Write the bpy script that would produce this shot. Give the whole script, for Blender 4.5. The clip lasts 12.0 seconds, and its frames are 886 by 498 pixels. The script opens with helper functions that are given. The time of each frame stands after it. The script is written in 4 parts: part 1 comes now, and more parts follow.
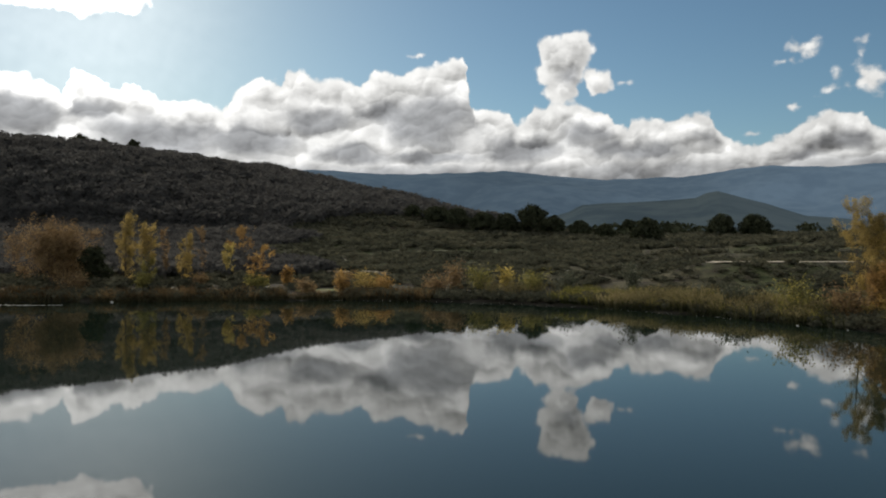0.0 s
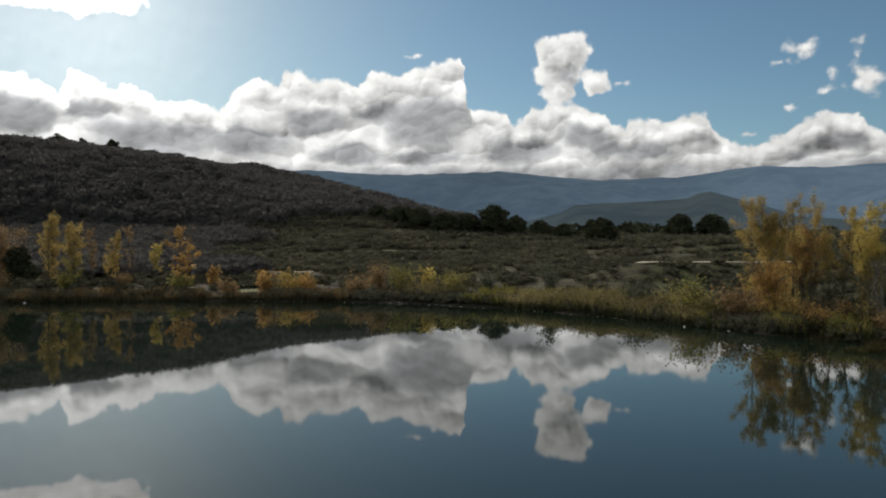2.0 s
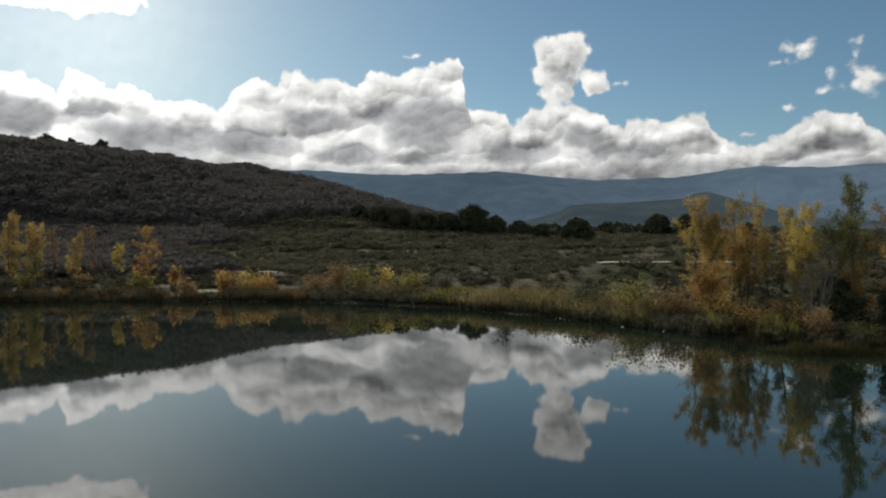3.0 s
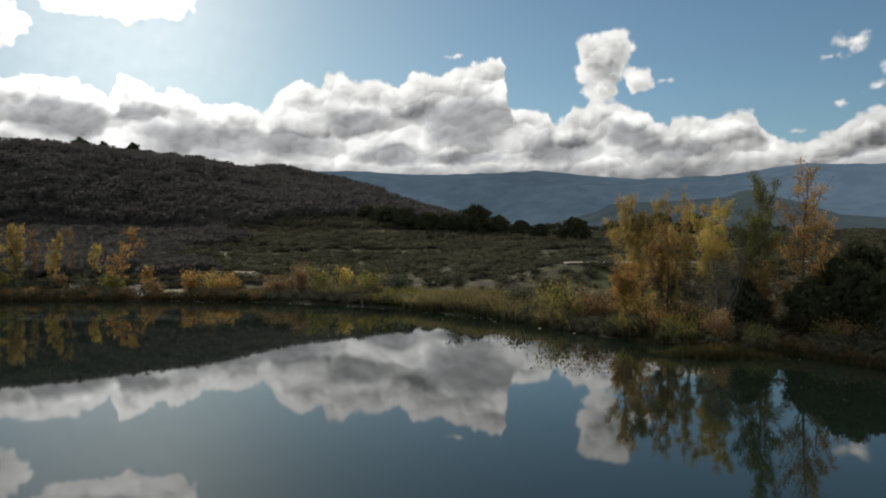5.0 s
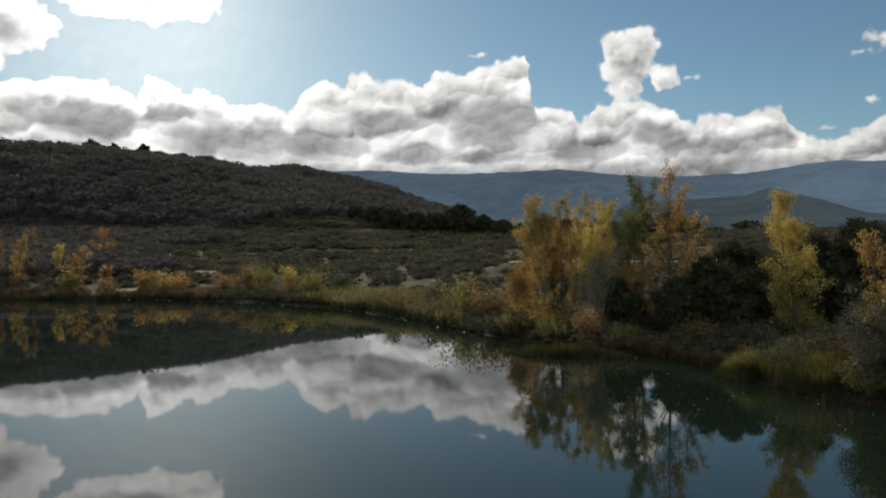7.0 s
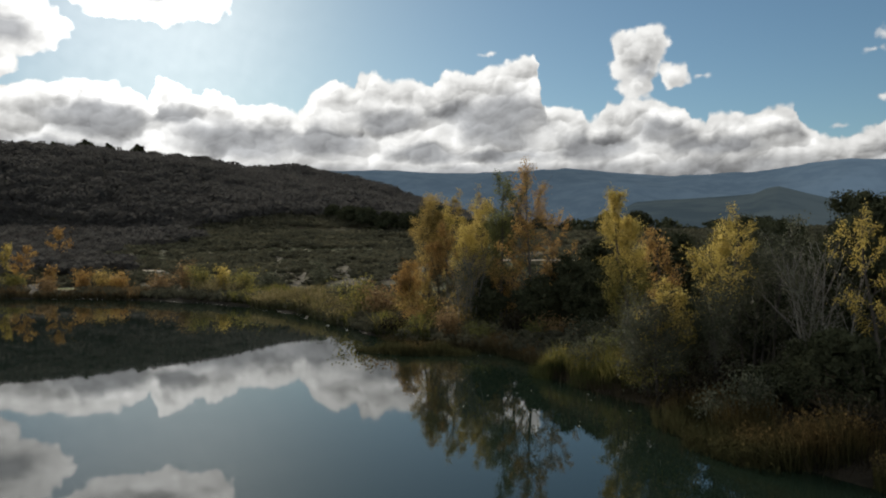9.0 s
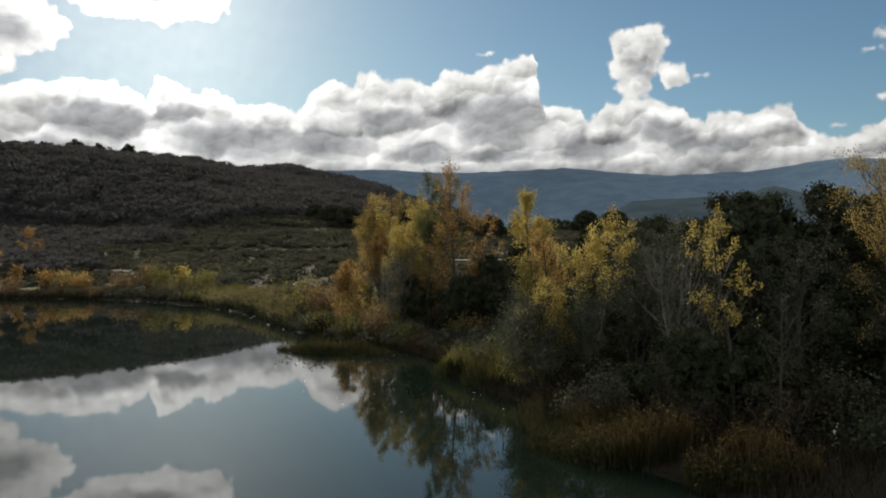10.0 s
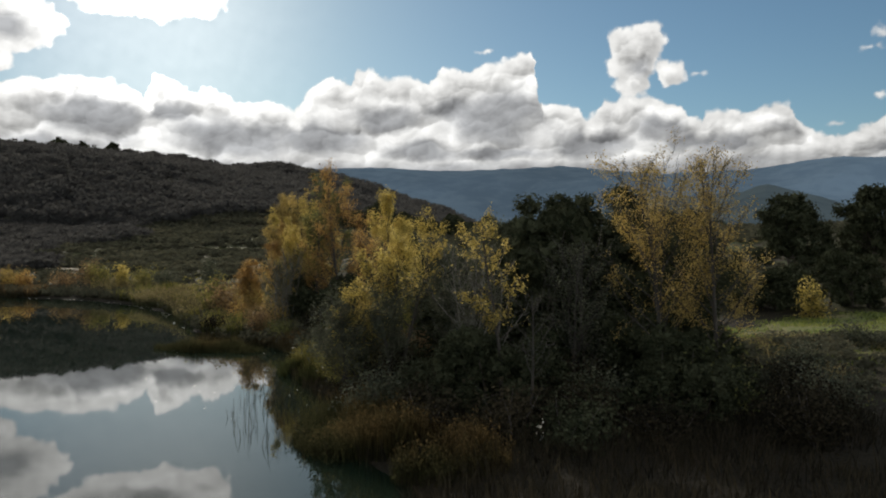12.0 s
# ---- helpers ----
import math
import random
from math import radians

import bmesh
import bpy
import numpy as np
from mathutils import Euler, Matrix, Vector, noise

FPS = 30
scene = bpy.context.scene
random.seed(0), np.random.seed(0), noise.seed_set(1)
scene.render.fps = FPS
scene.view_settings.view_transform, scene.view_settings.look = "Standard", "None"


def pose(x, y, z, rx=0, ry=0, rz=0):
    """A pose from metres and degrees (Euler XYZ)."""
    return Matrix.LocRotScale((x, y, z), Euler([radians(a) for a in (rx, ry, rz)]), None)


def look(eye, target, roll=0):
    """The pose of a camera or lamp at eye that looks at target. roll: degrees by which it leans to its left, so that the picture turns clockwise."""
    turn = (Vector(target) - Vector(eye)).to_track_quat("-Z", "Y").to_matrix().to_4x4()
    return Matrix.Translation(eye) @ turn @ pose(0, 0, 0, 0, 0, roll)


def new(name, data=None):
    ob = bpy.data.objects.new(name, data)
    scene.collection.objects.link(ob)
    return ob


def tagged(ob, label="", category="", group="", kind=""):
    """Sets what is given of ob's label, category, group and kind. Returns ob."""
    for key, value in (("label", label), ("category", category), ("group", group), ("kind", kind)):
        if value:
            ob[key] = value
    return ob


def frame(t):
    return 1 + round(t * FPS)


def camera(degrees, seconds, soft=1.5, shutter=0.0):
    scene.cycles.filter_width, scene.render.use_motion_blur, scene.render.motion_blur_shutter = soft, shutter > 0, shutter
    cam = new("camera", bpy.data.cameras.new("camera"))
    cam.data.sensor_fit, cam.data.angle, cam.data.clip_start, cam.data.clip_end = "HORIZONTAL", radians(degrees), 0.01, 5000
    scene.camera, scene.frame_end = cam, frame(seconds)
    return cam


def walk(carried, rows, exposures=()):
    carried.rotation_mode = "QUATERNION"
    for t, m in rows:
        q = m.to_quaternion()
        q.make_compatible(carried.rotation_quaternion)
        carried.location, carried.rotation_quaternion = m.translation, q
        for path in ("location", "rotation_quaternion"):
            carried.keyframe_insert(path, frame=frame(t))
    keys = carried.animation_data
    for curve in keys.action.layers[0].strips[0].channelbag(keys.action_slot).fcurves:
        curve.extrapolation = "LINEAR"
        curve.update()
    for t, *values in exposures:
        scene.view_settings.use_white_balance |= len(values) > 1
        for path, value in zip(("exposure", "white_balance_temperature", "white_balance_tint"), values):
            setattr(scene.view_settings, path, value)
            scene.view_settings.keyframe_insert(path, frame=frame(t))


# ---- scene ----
cam = camera(62.1, 12.0, soft=2.1)
# seconds, eye x y z, yaw to the left, pitch up, roll
PATH = [
    (0.0, -3.02, -0.62, 7.68, 1.113, -0.20, -0.02),
    (0.5, -0.35, -0.22, 7.665, 1.059, -0.175, -0.02),
    (1.0, 2.30, 0.10, 7.65, 1.006, -0.165, -0.03),
    (1.5, 5.08, 0.37, 7.64, 0.954, -0.16, -0.03),
    (2.0, 7.92, 0.56, 7.635, 0.900, -0.168, -0.03),
    (2.5, 10.79, 0.70, 7.635, 0.838, -0.17, -0.03),
    (3.0, 13.73, 0.86, 7.635, 0.80, -0.17, -0.03),
    (3.4, 16.11, 1.03, 7.637, 1.02, -0.17, -0.04),
    (4.0, 19.70, 1.34, 7.643, 2.05, -0.17, -0.07),
    (4.6, 23.28, 1.64, 7.652, 3.38, -0.17, -0.10),
    (5.0, 25.67, 1.76, 7.66, 4.08, -0.172, -0.12),
    (5.5, 28.62, 1.77, 7.675, 4.64, -0.185, -0.145),
    (6.0, 31.55, 1.71, 7.68, 5.07, -0.196, -0.17),
    (6.5, 34.52, 1.66, 7.69, 5.50, -0.212, -0.19),
    (7.0, 37.53, 1.68, 7.70, 5.93, -0.235, -0.215),
    (8.0, 43.25, 2.11, 7.65, 6.53, -0.26, -0.26),
    (9.0, 48.93, 2.51, 7.60, 6.69, -0.28, -0.295),
    (9.5, 51.78, 2.65, 7.595, 6.65, -0.303, -0.31),
    (10.0, 54.63, 2.74, 7.597, 6.60, -0.316, -0.31),
    (10.5, 57.46, 2.83, 7.615, 6.56, -0.335, -0.285),
    (11.0, 60.10, 2.89, 7.65, 6.525, -0.39, -0.265),
    (11.5, 62.19, 2.885, 7.68, 6.48, -0.44, -0.27),
    (12.0, 63.82, 2.87, 7.695, 6.44, -0.475, -0.265),
]


def eye_pose(x, y, z, yaw, pitch, roll):
    a, b = radians(yaw), radians(pitch)
    ahead = Vector((-math.sin(a) * math.cos(b), math.cos(a) * math.cos(b), math.sin(b)))
    return look((x, y, z), Vector((x, y, z)) + ahead * 2, roll)


walk(cam, [(t, eye_pose(*row)) for t, *row in PATH])

# ---- world: a low sun ahead and to the left, broken cloud ----
SUN_AZ, SUN_EL = -25.0, 24.0  # degrees to the right of north (+y), and above the horizon
exposure_stops = 0.06
scene.view_settings.exposure = exposure_stops

# the upper edge of the cloud bank: azimuth and elevation in degrees, from the west and on to the east
EDGE_WEST = [(-48, 10.0), (-37.7, 11.0), (-34.0, 11.7), (-31.9, 12.1), (-29.7, 11.5), (-28.4, 10.9), (-27.8, 12.6), (-26.5, 12.3), (-25.2, 11.3), (-23.8, 11.6),
             (-21.9, 10.7), (-19.9, 10.9), (-17.8, 10.2), (-17.3, 11.1), (-16.3, 12.3), (-14.9, 13.0), (-13.5, 12.5), (-12.9, 13.5), (-12.1, 13.6), (-11.3, 12.9),
             (-9.2, 12.9), (-7.4, 12.5), (-6.5, 13.4), (-4.8, 13.4), (-3.0, 13.9), (-1.6, 14.0), (-0.4, 14.5), (0.6, 14.7), (0.95, 11.0), (1.6, 10.8)]
EDGE_EAST = [(0.0, 10.9), (2.7, 10.6), (3.9, 10.4), (4.4, 9.8), (5.4, 10.0), (6.0, 10.9), (9.2, 11.3), (10.2, 10.7), (11.7, 10.2), (12.2, 9.4),
             (12.9, 9.1), (13.3, 9.6), (15.8, 9.6), (17.2, 10.0), (18.8, 9.8), (19.5, 8.7), (20.5, 7.6), (21.6, 7.5), (23.1, 8.0), (24.6, 8.7),
             (25.6, 9.0), (26.7, 9.4), (28.6, 9.3), (29.3, 8.2), (30.5, 7.0), (33.0, 7.4), (37.0, 9.0), (42.0, 9.5), (48.0, 8.0)]
# loose clouds: azimuth, elevation, half width, half height
LOOSE = [
    (7.4, 14.4, 1.5, 1.6), (9.1, 14.8, 1.6, 1.6), (8.1, 13.4, 2.3, 1.8), (8.1, 12.0, 1.6, 1.6), (10.9, 12.3, 1.35, 1.1), (10.2, 13.0, 0.9, 0.8), (-29.8, 19.1, 7.0, 3.5), (-24.6, 17.6, 2.6, 1.7),
    (-27.2, 17.0, 2.6, 1.5), (-37.2, 14.9, 4.4, 2.4), (-41, 13, 5, 3),
]
WISPS = [(12.6, 12.2, 1.3, 0.5), (25.0, 13.6, 2.3, 1.2), (24.2, 12.9, 1.2, 0.8), (28.8, 11.1, 3.6, 1.7), (28.6, 13.5, 0.9, 1.0), (24.0, 9.6, 0.9, 0.6), (21.9, 8.0, 1.0, 0.4), (-3.2, 14.4, 0.9, 0.35)]
# the grey undersides
SHADES = [(-2.2, 9.6, 3.8, 1.9), (-5.2, 10.2, 2.6, 1.0), (-21.8, 8.1, 5.0, 1.6), (-16.3, 8.0, 4.0, 1.3), (-8.3, 7.1, 2.8, 0.7), (5.0, 7.5, 2.9, 1.1), (10.6, 8.9, 2.4, 1.3),
          (18.6, 8.7, 2.0, 1.1), (-31.8, 9.4, 3.6, 1.9), (27.3, 7.8, 2.2, 1.0), (-2.0, 7.0, 4.0, 0.6), (13.8, 7.3, 3.4, 0.7), (-11.0, 9.6, 2.6, 0.9), (-26.5, 9.6, 2.4, 0.9),
          (-29.5, 19.2, 4.4, 1.5), (-38.5, 14.4, 2.4, 1.1), (8.9, 13.0, 1.3, 0.8), (23.8, 6.6, 2.4, 0.7), (-35.0, 6.8, 4.0, 0.8)]


class Nodes:
    """Short hand for building a node tree."""

    def __init__(self, tree):
        self.tree = tree

    def add(self, kind, ins=(), **props):
        n = self.tree.nodes.new(kind)
        if "operation" in props:
            n.operation = props["operation"]
        if "use_clamp" in props:
            n.use_clamp = props["use_clamp"]
        if "interpolation_type" in props:
            n.interpolation_type = props["interpolation_type"]
        if "data_type" in props:
            n.data_type = props["data_type"]
        if "feature" in props:
            n.feature = props["feature"]
        if "node_tree" in props:
            n.node_tree = props["node_tree"]
        for k, v in (ins.items() if isinstance(ins, dict) else enumerate(ins)):
            if v is None:
                continue
            if isinstance(v, bpy.types.NodeSocket):
                self.tree.links.new(v, n.inputs[k])
            else:
                n.inputs[k].default_value = v
        return n

    def math(self, op, *ins, clamp=False):
        return self.add("ShaderNodeMath", ins, operation=op, use_clamp=clamp).outputs[0]

    def vec(self, op, *ins):
        n = self.add("ShaderNodeVectorMath", ins, operation=op)
        return n.outputs["Value"] if op in ("LENGTH", "DOT_PRODUCT", "DISTANCE") else n.outputs[0]

    def step(self, v, a, b, lo=0.0, hi=1.0):
        return self.add("ShaderNodeMapRange", {"Value": v, "From Min": a, "From Max": b, "To Min": lo, "To Max": hi},
                        interpolation_type="SMOOTHSTEP").outputs[0]

    def noise(self, vector, scale, detail=4.0, rough=0.55, out="Fac"):
        return self.add("ShaderNodeTexNoise", {"Vector": vector, "Scale": scale, "Detail": detail, "Roughness": rough}).outputs[out]

    def mix(self, fac, a, b):
        n = self.add("ShaderNodeMix", data_type="RGBA")
        for k, v in ((0, fac), (6, a), (7, b)):
            if isinstance(v, bpy.types.NodeSocket):
                self.tree.links.new(v, n.inputs[k])
            else:
                n.inputs[k].default_value = v
        return n.outputs[2]

    def ramp(self, fac, stops):
        n = self.add("ShaderNodeValToRGB", [fac])
        e = n.color_ramp.elements
        while len(e) < len(stops):
            e.new(0.5)
        for k, (at, col) in zip(e, stops):
            k.position, k.color = at, (*col, 1.0)
        return n.outputs[0]


def cloud_group():
    """How deep a place lies in the cloud, in degrees (under 0: clear sky), and its billows."""
    g = bpy.data.node_groups.new("cloud_depth", "ShaderNodeTree")
    g.interface.new_socket("Place", in_out="INPUT", socket_type="NodeSocketVector")
    for name in ("Depth", "Billow"):
        g.interface.new_socket(name, in_out="OUTPUT", socket_type="NodeSocketFloat")
    n = Nodes(g)
    p = n.add("NodeGroupInput").outputs[0]
    warp = n.vec("SUBTRACT", n.noise(p, 0.9, 3.0, 0.5, "Color"), (0.5, 0.5, 0.5))
    q = n.vec("ADD", p, n.vec("MULTIPLY", warp, (1.0, 0.7, 0.0)))
    sep = n.add("ShaderNodeSeparateXYZ", [q])

    def edge(points, a, b):
        fac = n.math("DIVIDE", n.math("SUBTRACT", sep.outputs[0], a), b - a)
        return n.math("MULTIPLY", n.ramp(fac, [((u - a) / (b - a), (v / 20,) * 3) for u, v in points]), 20.0)

    west, east = edge(EDGE_WEST, -48.0, 1.6), edge(EDGE_EAST, 0.0, 48.0)
    side = n.math("GREATER_THAN", sep.outputs[0], 1.3)
    top = n.math("ADD", n.math("MULTIPLY", east, side), n.math("MULTIPLY", west, n.math("SUBTRACT", 1.0, side)))
    total = n.math("SUBTRACT", top, sep.outputs[1])
    for u, v, a, b in LOOSE:
        d = n.vec("MULTIPLY", n.vec("SUBTRACT", q, (u, v, 0.0)), (1 / a, 1 / b, 0.0))
        f = n.math("MULTIPLY", n.math("SUBTRACT", 1.0, n.vec("LENGTH", d)), min(a, b))
        total = n.add("ShaderNodeMath", (total, f, 0.35), operation="SMOOTH_MAX").outputs[0]
    for u, v, a, b in WISPS:
        d = n.vec("MULTIPLY", n.vec("SUBTRACT", q, (u, v, 0.0)), (1 / a, 1 / b, 0.0))
        total = n.math("MAXIMUM", total, n.math("MULTIPLY_ADD", n.vec("LENGTH", d), -0.5, 0.42))
    # the rest of the sky carries loose clouds of its own
    sep = n.add("ShaderNodeSeparateXYZ", [p])
    loose = n.math("MULTIPLY", n.math("SUBTRACT", n.noise(p, 0.06, 2.0), 0.47), 15.0)
    aside = n.step(n.math("ABSOLUTE", n.math("ADD", sep.outputs[0], 3.0)), 42.0, 50.0)
    above = n.step(sep.outputs[1], 23.0, 30.0)
    away = n.math("SUBTRACT", n.math("MULTIPLY", n.math("MAXIMUM", aside, above), 6.0), 6.0)
    total = n.math("MAXIMUM", total, n.math("ADD", loose, away))
    puff = n.add("ShaderNodeTexVoronoi", {"Vector": q, "Scale": 0.8, "Detail": 1.0, "Roughness": 0.45, "Smoothness": 0.8}, feature="SMOOTH_F1").outputs["Distance"]
    fine = n.math("SUBTRACT", n.noise(p, 1.1, 3.0, 0.5), 0.5)
    billow = n.math("ADD", n.math("MULTIPLY", n.math("SUBTRACT", 0.42, puff), 0.8), n.math("MULTIPLY", fine, 0.8))
    out = n.add("NodeGroupOutput")
    for k, v in enumerate((n.math("ADD", total, n.math("MULTIPLY", billow, 0.75)), billow)):
        g.links.new(v, out.inputs[k])
    return g


def make_world():
    w = bpy.data.worlds.new("sky")
    scene.world = w
    w.use_nodes = True
    w.node_tree.nodes.clear()
    n = Nodes(w.node_tree)
    sky = n.add("ShaderNodeTexSky")
    sky.sky_type, sky.sun_disc = "NISHITA", False
    sky.sun_elevation, sky.sun_rotation = radians(SUN_EL), radians(SUN_AZ)
    sky.altitude, sky.air_density, sky.dust_density, sky.ozone_density = 300.0, 1.0, 0.38, 0.9
    away = n.add("ShaderNodeTexCoord").outputs["Generated"]
    sep = n.add("ShaderNodeSeparateXYZ", [away])
    az = n.math("MULTIPLY", n.math("ARCTAN2", sep.outputs[0], sep.outputs[1]), 57.29578)
    el = n.math("MULTIPLY", n.math("ARCSINE", sep.outputs[2]), 57.29578)
    place = n.add("ShaderNodeCombineXYZ", [az, el, 0.0]).outputs[0]
    group = cloud_group()

    def cloud_at(at):
        node = n.add("ShaderNodeGroup", node_tree=group)
        w.node_tree.links.new(at, node.inputs[0])
        return node.outputs

    here, sunward = cloud_at(place), cloud_at(n.vec("ADD", place, (-0.35, 0.6, 0.0)))
    # a thin white veil of high cloud round the sun
    veil = n.step(n.vec("DISTANCE", place, (SUN_AZ - 5, 15.0, 0.0)), 3.0, 19.0, 0.22, 0.0)
    cover = n.math("MAXIMUM", n.step(here[0], -0.05, 0.30), veil)
    # white where the sun gets through, grey where the body is deep, with relief from the billows
    patch = n.noise(n.vec("MULTIPLY", place, (0.28, 0.62, 0.0)), 1.0, 4.0, 0.5)
    bend = n.vec("SUBTRACT", n.noise(place, 0.4, 4.0, 0.5, "Color"), (0.5, 0.5, 0.5))
    bent = n.vec("ADD", place, n.vec("MULTIPLY", bend, (3.4, 2.0, 0.0)))
    under = None
    for u, v, a, b in SHADES:
        d = n.vec("MULTIPLY", n.vec("SUBTRACT", bent, (u, v, 0.0)), (1 / a, 1 / b, 0.0))
        f = n.math("SUBTRACT", 1.0, n.vec("LENGTH", d))
        under = f if under is None else n.add("ShaderNodeMath", (under, f, 0.3), operation="SMOOTH_MAX").outputs[0]
    under = n.math("MAXIMUM", under, n.step(el, 5.6, 7.4, 0.25, -1.0))
    under = n.math("ADD", under, n.math("MULTIPLY", n.math("SUBTRACT", patch, 0.5), 1.1))
    inside = n.step(sunward[0], 0.15, 1.5)
    grey = n.math("MULTIPLY", inside, n.step(under, -0.5, 0.55, 0.16, 1.0))
    relief = n.math("MULTIPLY", n.math("SUBTRACT", here[1], sunward[1]), 0.32)
    rim = n.math("MULTIPLY", n.step(sunward[0], 0.0, 1.0, 0.14, 0.0), cover)
    relief = n.math("ADD", relief, rim)
    # heaped domes, each lit from the sun's side
    for size, amount in ((0.26, 0.17), (0.62, 0.22), (1.5, 0.16)):
        at = n.vec("MULTIPLY", bent, (1.0, 1.5, 1.0))
        dome = n.add("ShaderNodeTexVoronoi", {"Vector": at, "Scale": size, "Smoothness": 0.35}, feature="SMOOTH_F1").outputs["Position"]
        lit = n.vec("DOT_PRODUCT", n.vec("SUBTRACT", at, dome), (-0.35, 0.8, 0.0))
        relief = n.math("ADD", relief, n.math("MULTIPLY", n.math("MULTIPLY", lit, amount), n.step(here[0], 0.2, 1.2)))
    glare = n.step(n.vec("DISTANCE", place, (SUN_AZ - 2, 18.5, 0.0)), 3.0, 15.0, 0.85, 0.0)
    near_sun = n.math("ADD", n.math("MULTIPLY", glare, n.math("MULTIPLY_ADD", grey, -0.6, 1.0, clamp=True)), 1.0)
    near_sun = n.math("MULTIPLY", near_sun, n.step(n.vec("DISTANCE", place, (SUN_AZ, SUN_EL, 0.0)), 20.0, 50.0, 1.0, 0.76))
    # unseen clouds behind the viewer, lit from the front, brightened as fill light
    near_sun = n.math("ADD", near_sun, n.step(n.vec("DISTANCE", place, (SUN_AZ, SUN_EL, 0.0)), 75.0, 130.0, 0.0, 0.5))
    colour = n.mix(grey, (1.0, 0.995, 0.97, 1), (0.42, 0.428, 0.44, 1))
    blue = n.add("ShaderNodeBackground", {"Color": n.vec("MULTIPLY", sky.outputs[0], (0.81, 1.02, 1.08)), "Strength": SKY})
    power = n.math("MULTIPLY", n.math("ADD", near_sun, relief), CLOUD)
    white = n.add("ShaderNodeBackground", {"Color": colour, "Strength": power})
    both = n.add("ShaderNodeMixShader", [cover, blue.outputs[0], white.outputs[0]])
    n.add("ShaderNodeOutputWorld", [both.outputs[0]])


SKY, CLOUD = 0.058, 0.82
make_world()

sun = new("sun", bpy.data.lights.new("sun", "SUN"))
sun.data.energy, sun.data.angle, sun.data.color = 3.5, radians(0.6), (1.0, 0.90, 0.76)
a, e = radians(SUN_AZ), radians(SUN_EL)
sun.matrix_world = look((0, 0, 400), Vector((0, 0, 400)) - Vector((math.sin(a) * math.cos(e), math.cos(a) * math.cos(e), math.sin(e))))


# ---- materials ----
def material(name):
    m = bpy.data.materials.new(name)
    m.use_nodes = True
    m.node_tree.nodes.clear()
    return m, Nodes(m.node_tree)


def finish(m, n, shader):
    n.add("ShaderNodeOutputMaterial", {"Surface": shader})
    return m


def leaf_material(name, dark, mid, light, through_light=0.42, patch=0.6, gloss=0.12, foot=None, tall=1.5, speckle=0.75):
    """Thin leaves: every leaf its own tone, larger drifts of tone over the crown, light shines through."""
    m, n = material(name)
    rnd = n.add("ShaderNodeNewGeometry").outputs["Random Per Island"]
    pos = n.add("ShaderNodeNewGeometry").outputs["Position"]
    drift = n.math("SUBTRACT", n.noise(pos, patch, 2.0), 0.5)
    fac = n.math("ADD", n.math("MULTIPLY", rnd, speckle), n.math("MULTIPLY_ADD", drift, 1.4, 0.5 - speckle * 0.5), clamp=True)
    col = n.ramp(fac, [(0.05, dark), (0.5, mid), (0.95, light)])
    if speckle < 0.5:
        tuft = n.noise(pos, 0.9, 5.0, 0.6)
        col = n.mix(n.step(tuft, 0.35, 0.65), n.mix(0.45, col, (0.012, 0.014, 0.009, 1)), col)
    # blades go from a darker foot colour up to their own tones
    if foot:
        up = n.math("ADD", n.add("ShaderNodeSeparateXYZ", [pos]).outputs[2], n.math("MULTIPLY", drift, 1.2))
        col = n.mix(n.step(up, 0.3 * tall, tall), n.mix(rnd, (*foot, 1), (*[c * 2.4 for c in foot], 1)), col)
    a = n.add("ShaderNodeBsdfPrincipled", {"Base Color": col, "Roughness": 0.6, "Specular IOR Level": gloss}).outputs[0]
    b = n.add("ShaderNodeBsdfTranslucent", {"Color": col}).outputs[0]
    return finish(m, n, n.add("ShaderNodeMixShader", [through_light, a, b]).outputs[0])


def bark_material(name, dark, light):
    m, n = material(name)
    pos = n.add("ShaderNodeNewGeometry").outputs["Position"]
    long = n.vec("MULTIPLY", pos, (9.0, 9.0, 1.6))
    v = n.noise(long, 1.0, 5.0, 0.65)
    col = n.ramp(v, [(0.3, dark), (0.7, light)])
    bump = n.add("ShaderNodeBump", {"Strength": 0.6, "Distance": 0.02, "Height": v}).outputs[0]
    return finish(m, n, n.add("ShaderNodeBsdfPrincipled", {"Base Color": col, "Roughness": 0.9, "Normal": bump}).outputs[0])


M_YELLOW = leaf_material("yellow_leaves", (0.12, 0.11, 0.04), (0.43, 0.33, 0.08), (0.64, 0.51, 0.16), 0.52, 0.45)
M_GOLD = leaf_material("golden_leaves", (0.10, 0.085, 0.035), (0.35, 0.25, 0.075), (0.54, 0.41, 0.14), 0.52, 0.45)
M_ORANGE = leaf_material("orange_leaves", (0.105, 0.07, 0.032), (0.34, 0.20, 0.065), (0.50, 0.335, 0.11), 0.52, 0.45)
M_RUST = leaf_material("rusty_leaves", (0.11, 0.075, 0.04), (0.22, 0.145, 0.07), (0.33, 0.23, 0.11))
M_LIME = leaf_material("yellow_green_leaves", (0.085, 0.085, 0.03), (0.19, 0.175, 0.05), (0.35, 0.30, 0.085))
M_GREEN = leaf_material("green_leaves", (0.05, 0.06, 0.022), (0.115, 0.122, 0.04), (0.21, 0.205, 0.07))
M_OLIVE = leaf_material("grey_green_leaves", (0.04, 0.046, 0.028), (0.08, 0.087, 0.056), (0.145, 0.15, 0.098), 0.3)
M_OAK = leaf_material("evergreen_oak_leaves", (0.026, 0.031, 0.018), (0.046, 0.052, 0.03), (0.072, 0.078, 0.046), 0.10, 0.6, 0.0)
